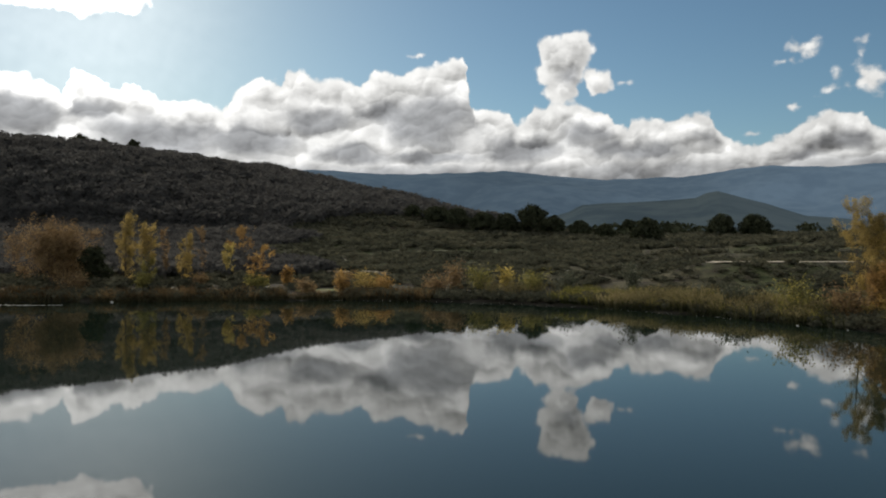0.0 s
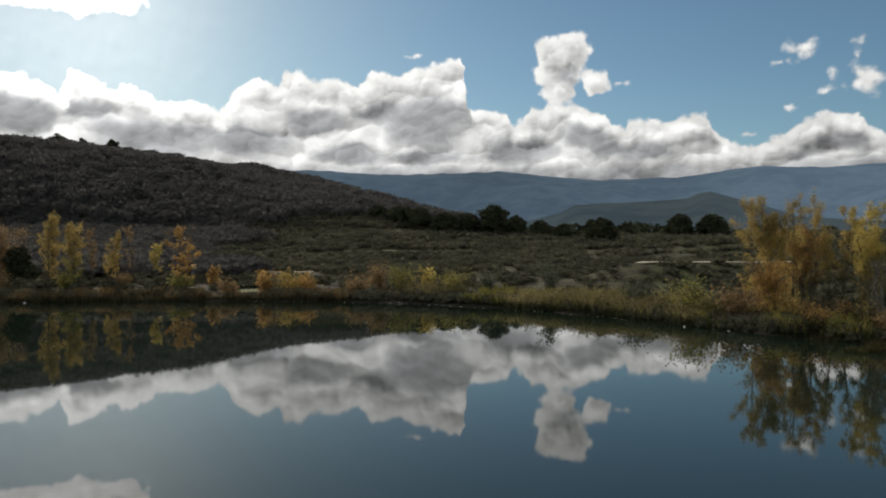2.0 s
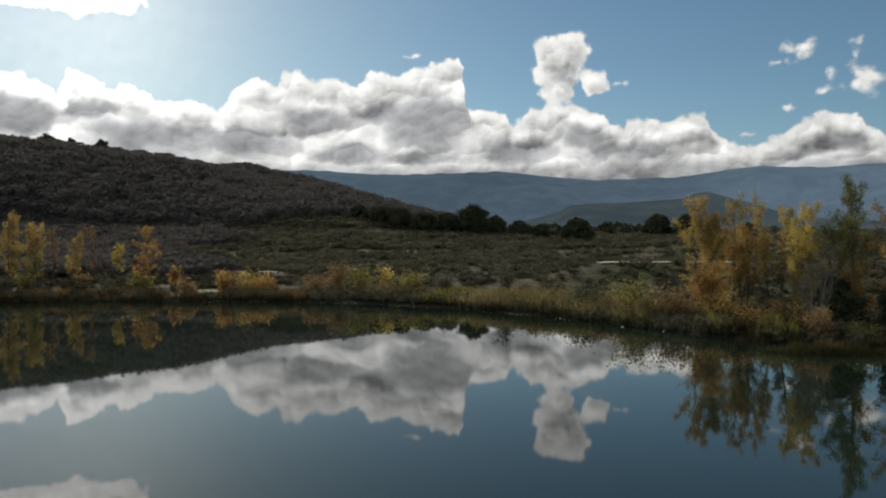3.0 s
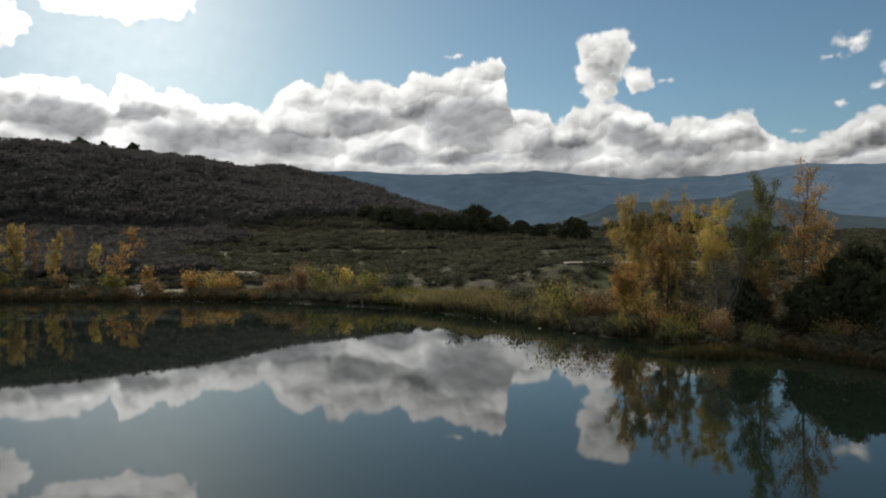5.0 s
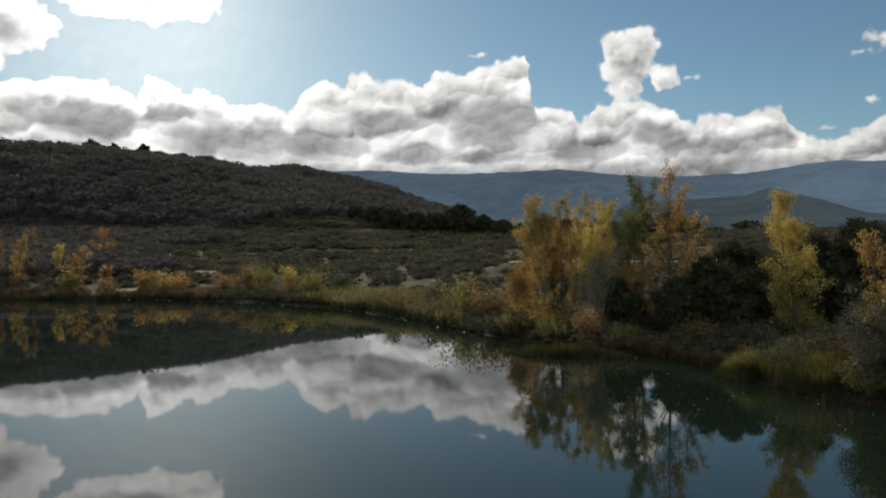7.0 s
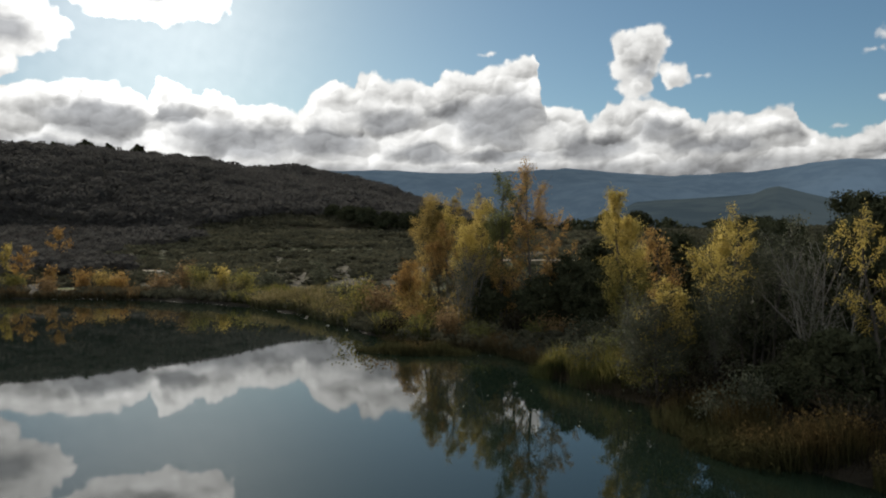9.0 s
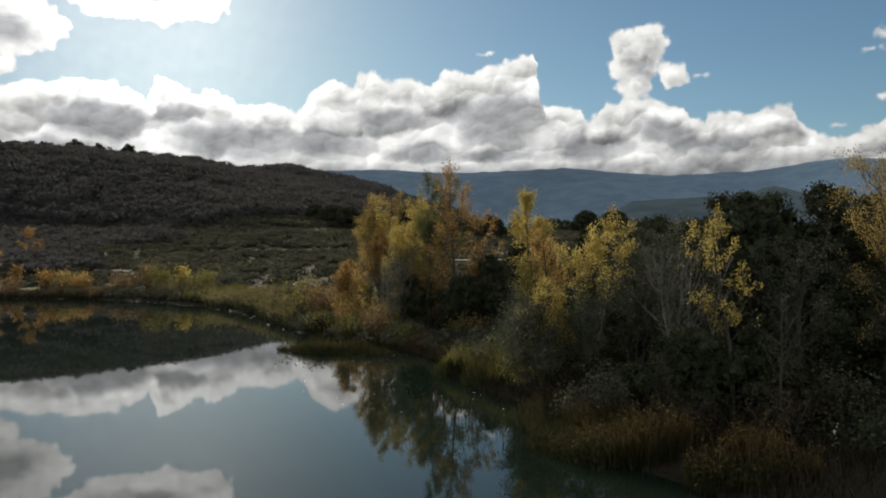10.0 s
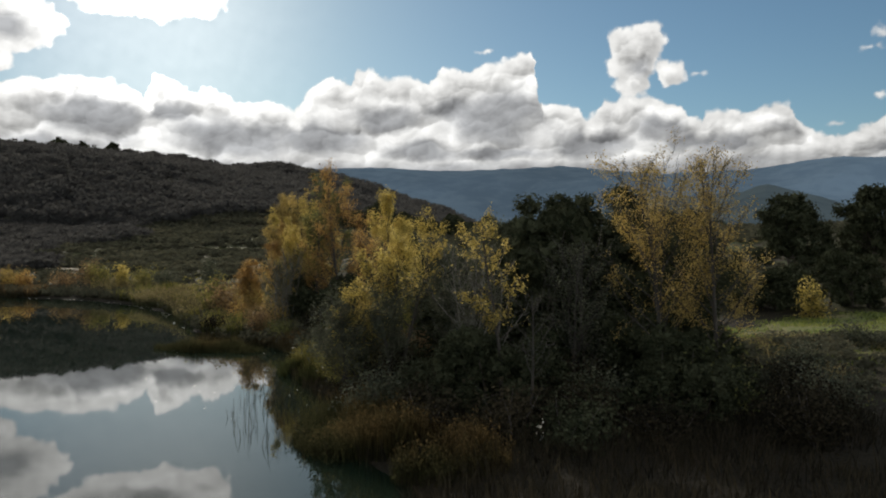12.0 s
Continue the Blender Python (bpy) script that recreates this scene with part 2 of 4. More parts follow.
M_SCRUB = leaf_material("scrub_leaves", (0.048, 0.05, 0.035), (0.08, 0.08, 0.055), (0.125, 0.12, 0.078), 0.35, 0.09, 0.0, speckle=0.55)
M_WOOD = leaf_material("hillside_wood_leaves", (0.052, 0.051, 0.049), (0.068, 0.067, 0.064), (0.086, 0.085, 0.080), 0.5, 0.05, 0.0, speckle=0.5)
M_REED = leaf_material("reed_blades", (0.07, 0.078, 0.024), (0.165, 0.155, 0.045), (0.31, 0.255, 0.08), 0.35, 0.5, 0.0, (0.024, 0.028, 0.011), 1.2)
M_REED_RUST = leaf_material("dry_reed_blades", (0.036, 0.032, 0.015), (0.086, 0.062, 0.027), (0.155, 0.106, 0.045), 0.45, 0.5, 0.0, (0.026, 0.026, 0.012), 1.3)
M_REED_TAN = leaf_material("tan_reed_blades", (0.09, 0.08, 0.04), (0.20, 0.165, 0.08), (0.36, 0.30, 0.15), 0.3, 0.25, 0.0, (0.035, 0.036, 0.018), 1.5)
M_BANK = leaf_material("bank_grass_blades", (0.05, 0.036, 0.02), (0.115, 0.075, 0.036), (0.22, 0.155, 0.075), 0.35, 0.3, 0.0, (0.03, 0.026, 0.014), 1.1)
M_GRASS = leaf_material("meadow_grass_blades", (0.07, 0.09, 0.025), (0.16, 0.20, 0.045), (0.28, 0.30, 0.07), 0.45, 0.2)
# dry grass tones set near black, the grove's shade put into the colour
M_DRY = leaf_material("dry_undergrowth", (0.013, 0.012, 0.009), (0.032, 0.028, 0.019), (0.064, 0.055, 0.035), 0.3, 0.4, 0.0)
M_PALE = leaf_material("pale_plume", (0.55, 0.5, 0.42), (0.7, 0.66, 0.58), (0.8, 0.77, 0.7), 0.3)
M_BARK = bark_material("grey_bark", (0.028, 0.024, 0.02), (0.072, 0.064, 0.053))
M_BARK_DARK = bark_material("dark_bark", (0.035, 0.03, 0.025), (0.10, 0.085, 0.07))
M_BARK_PALE = bark_material("pale_bark", (0.09, 0.085, 0.07), (0.22, 0.21, 0.185))


def ground_material():
    m, n = material("soil_and_dry_grass")
    pos = n.add("ShaderNodeNewGeometry").outputs["Position"]
    big, mid, fine = n.noise(pos, 0.035, 4.0), n.noise(pos, 0.35, 5.0), n.noise(pos, 4.0, 4.0, 0.7)
    soil = n.ramp(fine, [(0.3, (0.02, 0.017, 0.012)), (0.7, (0.05, 0.041, 0.027))])
    dry = n.ramp(fine, [(0.3, (0.045, 0.042, 0.024)), (0.7, (0.095, 0.086, 0.048))])
    green = n.ramp(fine, [(0.3, (0.03, 0.037, 0.015)), (0.7, (0.07, 0.08, 0.03))])
    col = n.mix(n.step(n.math("ADD", mid, big), 0.85, 1.15), soil, green)
    col = n.mix(n.step(n.math("SUBTRACT", mid, big), -0.03, 0.13), col, dry)
    # the colour turns darker on low ground
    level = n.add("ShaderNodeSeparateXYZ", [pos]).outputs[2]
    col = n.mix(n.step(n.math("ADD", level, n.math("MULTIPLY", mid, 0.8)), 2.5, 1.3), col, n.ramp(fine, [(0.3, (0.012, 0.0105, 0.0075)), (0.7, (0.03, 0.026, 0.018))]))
    bump = n.add("ShaderNodeBump", {"Strength": 0.8, "Distance": 0.12, "Height": n.math("ADD", mid, fine)}).outputs[0]
    return finish(m, n, n.add("ShaderNodeBsdfPrincipled", {"Base Color": col, "Roughness": 0.95, "Specular IOR Level": 0.1, "Normal": bump}).outputs[0])


def track_material():
    m, n = material("pale_dirt_track")
    pos = n.add("ShaderNodeNewGeometry").outputs["Position"]
    fine, mid = n.noise(pos, 6.0, 4.0, 0.7), n.noise(pos, 0.5, 4.0)
    col = n.mix(n.step(mid, 0.4, 0.65), n.ramp(fine, [(0.3, (0.34, 0.29, 0.22)), (0.7, (0.50, 0.44, 0.35))]), (0.30, 0.27, 0.17, 1))
    bump = n.add("ShaderNodeBump", {"Strength": 0.5, "Distance": 0.05, "Height": fine}).outputs[0]
    return finish(m, n, n.add("ShaderNodeBsdfPrincipled", {"Base Color": col, "Roughness": 0.95, "Normal": bump}).outputs[0])


def lawn_material():
    m, n = material("short_meadow_grass")
    pos = n.add("ShaderNodeNewGeometry").outputs["Position"]
    fine, mid = n.noise(pos, 5.0, 5.0, 0.7), n.noise(pos, 0.25, 4.0)
    col = n.mix(n.step(mid, 0.35, 0.7), n.ramp(fine, [(0.3, (0.07, 0.095, 0.028)), (0.7, (0.16, 0.19, 0.055))]), (0.14, 0.12, 0.06, 1))
    bump = n.add("ShaderNodeBump", {"Strength": 0.8, "Distance": 0.08, "Height": fine}).outputs[0]
    return finish(m, n, n.add("ShaderNodeBsdfPrincipled", {"Base Color": col, "Roughness": 0.9, "Specular IOR Level": 0.15, "Normal": bump}).outputs[0])


def water_material():
    m, n = material("still_lake_water")
    pos = n.add("ShaderNodeNewGeometry").outputs["Position"]
    swell = n.noise(n.vec("MULTIPLY", pos, (0.5, 0.16, 1.0)), 1.0, 3.0, 0.5)
    fine = n.noise(n.vec("MULTIPLY", pos, (3.0, 1.0, 1.0)), 1.0, 2.0, 0.5)
    height = n.math("ADD", n.math("MULTIPLY", swell, 1.0), n.math("MULTIPLY", fine, 0.1))
    bump = n.add("ShaderNodeBump", {"Strength": 0.012, "Distance": 0.05, "Height": height}).outputs[0]
    murk = n.ramp(n.noise(pos, 0.05, 3.0), [(0.3, (0.0065, 0.0130, 0.0085)), (0.7, (0.0080, 0.0150, 0.0100))])
    return finish(m, n, n.add("ShaderNodeBsdfPrincipled", {"Base Color": murk, "Roughness": 0.025, "IOR": 1.38, "Normal": bump}).outputs[0])


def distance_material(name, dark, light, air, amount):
    """Far mountains: wooded slopes, with kilometres of lit air painted over them as a bluish glow."""
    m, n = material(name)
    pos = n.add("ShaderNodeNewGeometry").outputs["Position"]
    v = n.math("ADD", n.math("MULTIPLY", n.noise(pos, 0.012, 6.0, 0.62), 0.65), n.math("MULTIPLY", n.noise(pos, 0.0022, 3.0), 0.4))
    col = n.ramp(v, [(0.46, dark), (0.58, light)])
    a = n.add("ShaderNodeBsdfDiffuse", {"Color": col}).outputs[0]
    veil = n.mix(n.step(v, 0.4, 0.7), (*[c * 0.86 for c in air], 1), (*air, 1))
    # the painted haze glows more strongly towards the east, in broad drifts
    haze_glow = n.math("ADD", n.step(n.add("ShaderNodeSeparateXYZ", [pos]).outputs[0], 300.0, 2200.0, 1.0, 1.4), n.math("MULTIPLY", n.math("SUBTRACT", n.noise(pos, 0.0011, 2.0), 0.5), 0.9))
    b = n.add("ShaderNodeEmission", {"Color": veil, "Strength": haze_glow}).outputs[0]
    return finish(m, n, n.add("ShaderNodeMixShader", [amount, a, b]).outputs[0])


def stone_material():
    m, n = material("pale_stone")
    pos = n.add("ShaderNodeNewGeometry").outputs["Position"]
    v = n.noise(pos, 9.0, 5.0, 0.65)
    col = n.ramp(v, [(0.3, (0.42, 0.40, 0.36)), (0.7, (0.68, 0.66, 0.61))])
    bump = n.add("ShaderNodeBump", {"Strength": 0.4, "Distance": 0.03, "Height": v}).outputs[0]
    return finish(m, n, n.add("ShaderNodeBsdfPrincipled", {"Base Color": col, "Roughness": 0.85, "Normal": bump}).outputs[0])


M_STONE = stone_material()
M_GROUND, M_TRACK, M_LAWN, M_WATER = ground_material(), track_material(), lawn_material(), water_material()
# the third colour is the haze, emitted by the slopes themselves
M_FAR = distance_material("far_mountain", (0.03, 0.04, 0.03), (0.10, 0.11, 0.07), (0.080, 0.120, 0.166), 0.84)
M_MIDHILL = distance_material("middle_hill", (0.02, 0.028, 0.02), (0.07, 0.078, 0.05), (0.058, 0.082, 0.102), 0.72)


# ---- mesh helpers ----
def mesh_np(name, verts, polys, mat, smooth=False):
    """A mesh from an array of corners and arrays of equal-sided faces."""
    me = bpy.data.meshes.new(name)
    polys = [np.asarray(p, dtype=np.int32) for p in polys if len(p)]
    me.vertices.add(len(verts))
    me.vertices.foreach_set("co", np.asarray(verts, dtype=np.float32).ravel())
    loops = np.concatenate([p.ravel() for p in polys])
    sizes = np.concatenate([np.full(len(p), p.shape[1], dtype=np.int32) for p in polys])
    me.loops.add(len(loops))
    me.loops.foreach_set("vertex_index", loops)
    me.polygons.add(len(sizes))
    me.polygons.foreach_set("loop_start", np.concatenate([[0], np.cumsum(sizes)[:-1]]).astype(np.int32))
    if smooth:
        me.polygons.foreach_set("use_smooth", np.ones(len(sizes), dtype=bool))
    me.update(calc_edges=True)
    me.materials.append(mat)
    return me


def part(name, me, parent=None, label="", kind=""):
    ob = new(name, me)
    ob.parent = parent
    return tagged(ob, label, kind=kind)


def thing(name, at, label, category, group="", kind=""):
    ob = new(name)
    ob.location = at
    ob.empty_display_size = 0.3
    return tagged(ob, label, category, group, kind)


TABLE = np.random.default_rng(5).random((256, 256))


def vnoise(x, y, scale):
    """Smooth value noise between 0 and 1."""
    x, y = np.asarray(x, float) / scale + 700.0, np.asarray(y, float) / scale + 700.0
    i, j = np.floor(x).astype(int), np.floor(y).astype(int)
    u, v = x - i, y - j
    u, v = u * u * (3 - 2 * u), v * v * (3 - 2 * v)
    t = lambda a, b: TABLE[a % 256, b % 256]
    return (t(i, j) * (1 - u) + t(i + 1, j) * u) * (1 - v) + (t(i, j + 1) * (1 - u) + t(i + 1, j + 1) * u) * v


def smooth(v, a, b):
    t = np.clip((np.asarray(v, float) - a) / (b - a), 0, 1)
    return t * t * (3 - 2 * t)


# ---- the lie of the land ----
SHORE = [(-900, 180), (-300, 135), (-150, 118), (-95, 103), (-62, 99), (-40, 103), (-18, 105), (0, 101), (10, 95), (20, 87),
         (27, 78), (31, 70.5), (35, 64), (40, 59), (46, 56), (50, 50), (51.5, 43), (54.5, 37), (57, 31), (59.5, 25),
         (62, 16), (66, 0), (73, -30), (90, -120), (140, -500)]


def rounded(points, times=3):
    p = np.array(points, float)
    for _ in range(times):
        q = np.empty((2 * len(p) - 2, 2))
        q[0::2], q[1::2] = 0.75 * p[:-1] + 0.25 * p[1:], 0.25 * p[:-1] + 0.75 * p[1:]
        p = np.vstack([p[:1], q, p[-1:]])
    return p


SHORELINE = rounded(SHORE, 2)


def inland(x, y):
    """Metres from the water's edge, negative over the lake."""
    x, y = np.broadcast_arrays(np.asarray(x, float), np.asarray(y, float))
    shape, q = x.shape, np.stack([x.ravel(), y.ravel()], 1)
    best, side = np.full(len(q), 1e18), np.zeros(len(q))
    for a, b in zip(SHORELINE[:-1], SHORELINE[1:]):
        d = b - a
        t = np.clip(((q - a) @ d) / (d @ d), 0, 1)
        r = q - (a + t[:, None] * d)
        dist = (r * r).sum(1)
        near = dist < best - 1e-9
        best[near] = dist[near]
        side[near] = (d[0] * r[:, 1] - d[1] * r[:, 0])[near]
    ragged = (vnoise(q[:, 0], q[:, 1], 5.0) - 0.5) * 2.6 + (vnoise(q[:, 0], q[:, 1], 1.7) - 0.5) * 0.9
    return (np.sqrt(best) * np.sign(side) + ragged * smooth(-np.sqrt(best), -25, 0)).reshape(shape)


def ground_z(x, y):
    x, y = np.broadcast_arrays(np.asarray(x, float), np.asarray(y, float))
    s = inland(x, y)
    bank = np.interp(s, [-8, -2, 0, 1.5, 4, 12, 25, 42, 60, 95, 130, 150, 230, 420, 900, 6000],
                     [-1.6, -0.5, 0.0, 0.35, 0.7, 1.4, 3.0, 4.4, 5.8, 8.4, 10.6, 10.8, 7.0, 4.0, 4.0, 4.0])
    quiet = 0.30 + 0.70 * smooth(y, 62, 112)
    z = np.where(s > 3, 0.6 + (bank - 0.6) * quiet, bank)
    # the long wooded hill, highest to the west and north
    rise = np.interp(y, [120, 180, 222, 285, 343, 400, 470, 680, 850, 1100, 1500, 2000], [0, 0, 5, 31, 49, 54.7, 57.3, 73, 91.4, 89.5, 30, 0])
    across = np.interp(x, [-900, -500, -220, -150, -110, -75, -29, 10, 45, 80], [0.7, 0.85, 1.03, 0.852, 0.73, 0.567, 0.434, 0.218, 0.05, 0.0])
    z = z + rise * across * (1 + 0.10 * (vnoise(x, y, 90) - 0.5))
    rough = 0.9 * (vnoise(x, y, 14) - 0.5) + 0.4 * (vnoise(x, y, 5) - 0.5)
    z = z + rough * smooth(s, 6, 30)
    # the terrace that carries the farm track
    shelf = np.exp(-((y - 113.5 - 0.02 * x) / 7.0) ** 2) * smooth(x, 26, 38)
    return z * (1 - shelf) + 5.2 * shelf


def spread(lo, hi, dense_lo, dense_hi, step, grow=1.16):
    v = list(np.arange(dense_lo, dense_hi + step / 2, step))
    d = step
    while v[-1] < hi:
        d *= grow
        v.append(v[-1] + d)
    d = step
    while v[0] > lo:
        d *= grow
        v.insert(0, v[0] - d)
    return np.array(v)


def grid_faces(nx, ny):
    i = (np.arange(ny - 1)[:, None] * nx + np.arange(nx - 1)[None]).ravel()
    return np.stack([i, i + 1, i + nx + 1, i + nx], 1)


gx, gy = spread(-4600, 4600, -110, 130, 1.25), spread(-900, 4700, -10, 150, 1.25, 1.07)
X, Y = np.meshgrid(gx, gy)
Z = ground_z(X, Y)
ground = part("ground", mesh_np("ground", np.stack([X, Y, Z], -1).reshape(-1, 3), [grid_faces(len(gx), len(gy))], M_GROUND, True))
tagged(ground, "rough lake shore of brown soil and dry grass", "ground", kind="structure")

wx, wy = np.linspace(-900, 150, 60), np.linspace(-880, 182, 60)
X, Y = np.meshgrid(wx, wy)
water = part("water", mesh_np("water", np.stack([X, Y, 0 * X], -1).reshape(-1, 3), [grid_faces(60, 60)], M_WATER, True))
tagged(water, "still dark teal lake water mirroring the clouds", "lake", kind="structure")


def ridge(name, label, azimuths, heights, near, far, mat, seed):
    """A mountain chain round the north: a slope that climbs from near to its crest at far, folded by gullies."""
    a = np.linspace(azimuths[0], azimuths[-1], 420)
    r = np.linspace(0, 1.25, 36)
    A, R = np.meshgrid(a, r)
    crest = np.interp(A, azimuths, heights)
    dist = near + (far - near) * R
    x, y = 30 + dist * np.sin(np.radians(A)), dist * np.cos(np.radians(A))
    k = np.tan(np.radians(crest)) * far + 7.7
    lump = (vnoise(x + seed, y, 330) - 0.5) * 0.5 + (vnoise(x + seed, y, 120) - 0.5) * 0.22
    profile = np.where(R <= 1, smooth(R, -0.15, 1.0) ** 1.25, 1 - 0.9 * np.maximum(R - 1, 0) ** 0.7)
    z = k * profile * (1 + lump * (1 - smooth(R, 0.35, 0.85)))
    z = z + np.where(R > 0.9, (vnoise(x, y, 60) - 0.5) * 10 * far / 4000, 0)
    ob = part(name, mesh_np(name, np.stack([x, y, z - 4 * (1 - R)], -1).reshape(-1, 3), [grid_faces(420, 36)], mat, True))
    return tagged(ob, label, "mountain", kind="structure")


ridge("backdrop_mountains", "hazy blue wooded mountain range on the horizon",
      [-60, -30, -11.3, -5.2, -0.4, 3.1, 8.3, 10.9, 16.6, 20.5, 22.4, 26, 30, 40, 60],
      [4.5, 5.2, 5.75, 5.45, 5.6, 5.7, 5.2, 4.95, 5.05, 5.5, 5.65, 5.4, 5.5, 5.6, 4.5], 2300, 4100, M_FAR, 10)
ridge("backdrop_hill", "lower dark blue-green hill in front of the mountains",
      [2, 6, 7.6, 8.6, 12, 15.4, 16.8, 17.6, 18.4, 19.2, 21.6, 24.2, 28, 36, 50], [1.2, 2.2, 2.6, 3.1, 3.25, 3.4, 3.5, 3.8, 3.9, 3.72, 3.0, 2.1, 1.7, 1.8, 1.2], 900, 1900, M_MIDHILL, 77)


# ---- plants ----
def leaf_quads(rng, centres, size, droop=0.0):
    """A pointed leaf of two triangles' worth at every centre, turned at random."""
    c = np.asarray(centres, float)
    k = len(c)
    a = rng.normal(size=(k, 3))
    a[:, 2] -= droop
    a /= np.linalg.norm(a, axis=1, keepdims=True) + 1e-9
    b = np.cross(a, rng.normal(size=(k, 3)))
    b /= np.linalg.norm(b, axis=1, keepdims=True) + 1e-9
    s = (np.broadcast_to(size, (k,)) * rng.uniform(0.65, 1.35, k))[:, None]
    v = np.stack([c - a * s * 0.5, c + b * s * 0.36 + a * s * 0.06, c + a * s * 0.55, c - b * s * 0.36 + a * s * 0.06], 1)
    return v.reshape(-1, 3), np.arange(4 * k).reshape(k, 4)


def tube(points, radii, sides=5):
    p, r = np.asarray(points, float), np.asarray(radii, float)
    d = np.gradient(p, axis=0)
    d /= np.linalg.norm(d, axis=1, keepdims=True) + 1e-9
    side = np.cross(d, (0.31, 0.87, 0.21))
    side /= np.linalg.norm(side, axis=1, keepdims=True) + 1e-9
    up = np.cross(d, side)
    w = np.linspace(0, 2 * math.pi, sides, endpoint=False)
    ring = side[:, None] * np.cos(w)[None, :, None] + up[:, None] * np.sin(w)[None, :, None]
    v = p[:, None] + ring * r[:, None, None]
    i = (np.arange(len(p) - 1)[:, None] * sides + np.arange(sides)[None]).ravel()
    j = (np.arange(len(p) - 1)[:, None] * sides + (np.arange(sides)[None] + 1) % sides).ravel()
    return v.reshape(-1, 3), np.stack([i, j, j + sides, i + sides], 1)


def joined(pieces):
    v, f, at = [], [], 0
    for a, b in pieces:
        v.append(a)
        f.append(b + at)
        at += len(a)
    return np.concatenate(v), np.concatenate(f)


def stem(rng, start, way, length, segments=7, wobble=0.08, lift=0.0):
    """A bent line of points from start."""
    p, d = [np.array(start, float)], np.array(way, float) / np.linalg.norm(way)
    for _ in range(segments):
        d = d + rng.normal(size=3) * wobble + np.array([0, 0, lift])
        d /= np.linalg.norm(d)
        p.append(p[-1] + d * length / segments)
    return np.array(p)


def along(points, t):
    k = np.clip(t, 0, 1) * (len(points) - 1)
    i = np.minimum(k.astype(int), len(points) - 2)
    return points[i] + (points[i + 1] - points[i]) * (k - i)[:, None]


def broadleaf(name, x, y, height, width, mat, label, seed, leaves=6000, leaf=0.16, stems=1, limbs=13, upright=0.9, bare=0.15,
              low=0.14, bark=M_BARK, group="", category="tree", second=None, base=None, top_bare=0.0, loose=0.09, split=0.42):
    """A deciduous tree: stems that taper, limbs that rise from them, twigs, and a crown of single leaves."""
    rng = np.random.default_rng(seed)
    z = float(ground_z(x, y)) if base is None else base
    leaves, leaf = leaves * 0.75, leaf * 1.13
    tree = thing(name, (x, y, z - 0.05), label, category, group)
    bearing = []
    for n in range(stems):
        lean = rng.normal(size=2) * (0.05 if stems == 1 else 0.12)
        off = rng.normal(size=2) * (0.0 if stems == 1 else width * 0.13)
        h = height * (1.0 if n == 0 else rng.uniform(0.68, 0.97))
        main = stem(rng, (off[0], off[1], 0), (lean[0], lean[1], 1), h * 0.97, 11, 0.035, 0.02)
        r0 = 0.010 * h + 0.02
        v, f = tube(main, np.linspace(r0, 0.012, len(main)) ** 1.0, 7)
        trunk = part("trunk", mesh_np("trunk", v, [f], bark, True), tree)
        count = max(4, int(limbs / stems ** 0.6))
        for k in range(count):
            t = low + (0.95 - low) * (k + rng.uniform(0, 0.9)) / count
            start = along(main, np.array([t]))[0]
            turn = k * 2.4 + rng.uniform(-0.6, 0.6)
            shape = min(1.0, 0.5 + 1.8 * t) * (1 - t) ** 0.5 + 0.12 if upright > 1.4 else math.sin(math.pi * min(1.0, 0.18 + 0.82 * (t - low) / (1 - low)) ** 0.8) * 0.85 + 0.22
            reach = width * 0.5 * shape * rng.uniform(0.75, 1.2) / (0.8 if stems == 1 else 1.25)
            way = (math.cos(turn), math.sin(turn), upright * rng.uniform(0.7, 1.5) * (0.4 + 0.75 * t))
            length = min(reach, (height - start[2]) * 0.9 / way[2] + 0.1) * math.hypot(1, way[2])
            limb = stem(rng, start, way, length, 6, 0.10, 0.06)
            pieces = [tube(limb, np.linspace(max(0.016, r0 * 0.42 * (1 - t)), 0.008, len(limb)), 5)]
            twigs = [limb]
            for _ in range(4):
                u = rng.uniform(0.25, 0.95)
                w = np.array(way) + rng.normal(size=3) * 0.7
                tw = stem(rng, along(limb, np.array([u]))[0], w, length * rng.uniform(0.25, 0.5), 4, 0.16, 0.05)
                twigs.append(tw)
                pieces.append(tube(tw, np.linspace(0.012, 0.005, len(tw)), 4))
            v, f = joined(pieces)
            part("limb", mesh_np("limb", v, [f], bark, True), trunk)
            weight = 0.12 if rng.random() < bare or t > 1 - top_bare else rng.uniform(0.55, 1.3)
            bearing += [(tw, weight * (len(tw) if tw is limb else len(tw) * 1.2) * (0.35 + length)) for tw in twigs]
    total = sum(w for _, w in bearing)
    centres = []
    for tw, w in bearing:
        k = int(leaves * w / total)
        if k:
            knots = rng.uniform(0.15, 1.0, max(2, k // 26))
            t = np.clip(knots[rng.integers(0, len(knots), k)] + rng.normal(size=k) * 0.03, 0.08, 1.03)
            centres.append(along(tw, t) + rng.normal(size=(k, 3)) * (loose + 0.02 * width))
    c = np.concatenate(centres)
    c = c[c[:, 2] > 0.25]
    if second is None:
        v, f = leaf_quads(rng, c, leaf, 0.3)
        part("crown", mesh_np("crown", v, [f], mat), tree, kind="stuff")
    else:
        lower = c[:, 2] + rng.normal(size=len(c)) * height * 0.08 < height * split
        for some, m in ((~lower, mat), (lower, second)):
            v, f = leaf_quads(rng, c[some], leaf, 0.3)
            part("crown", mesh_np("crown", v, [f], m), tree, kind="stuff")
    return tree


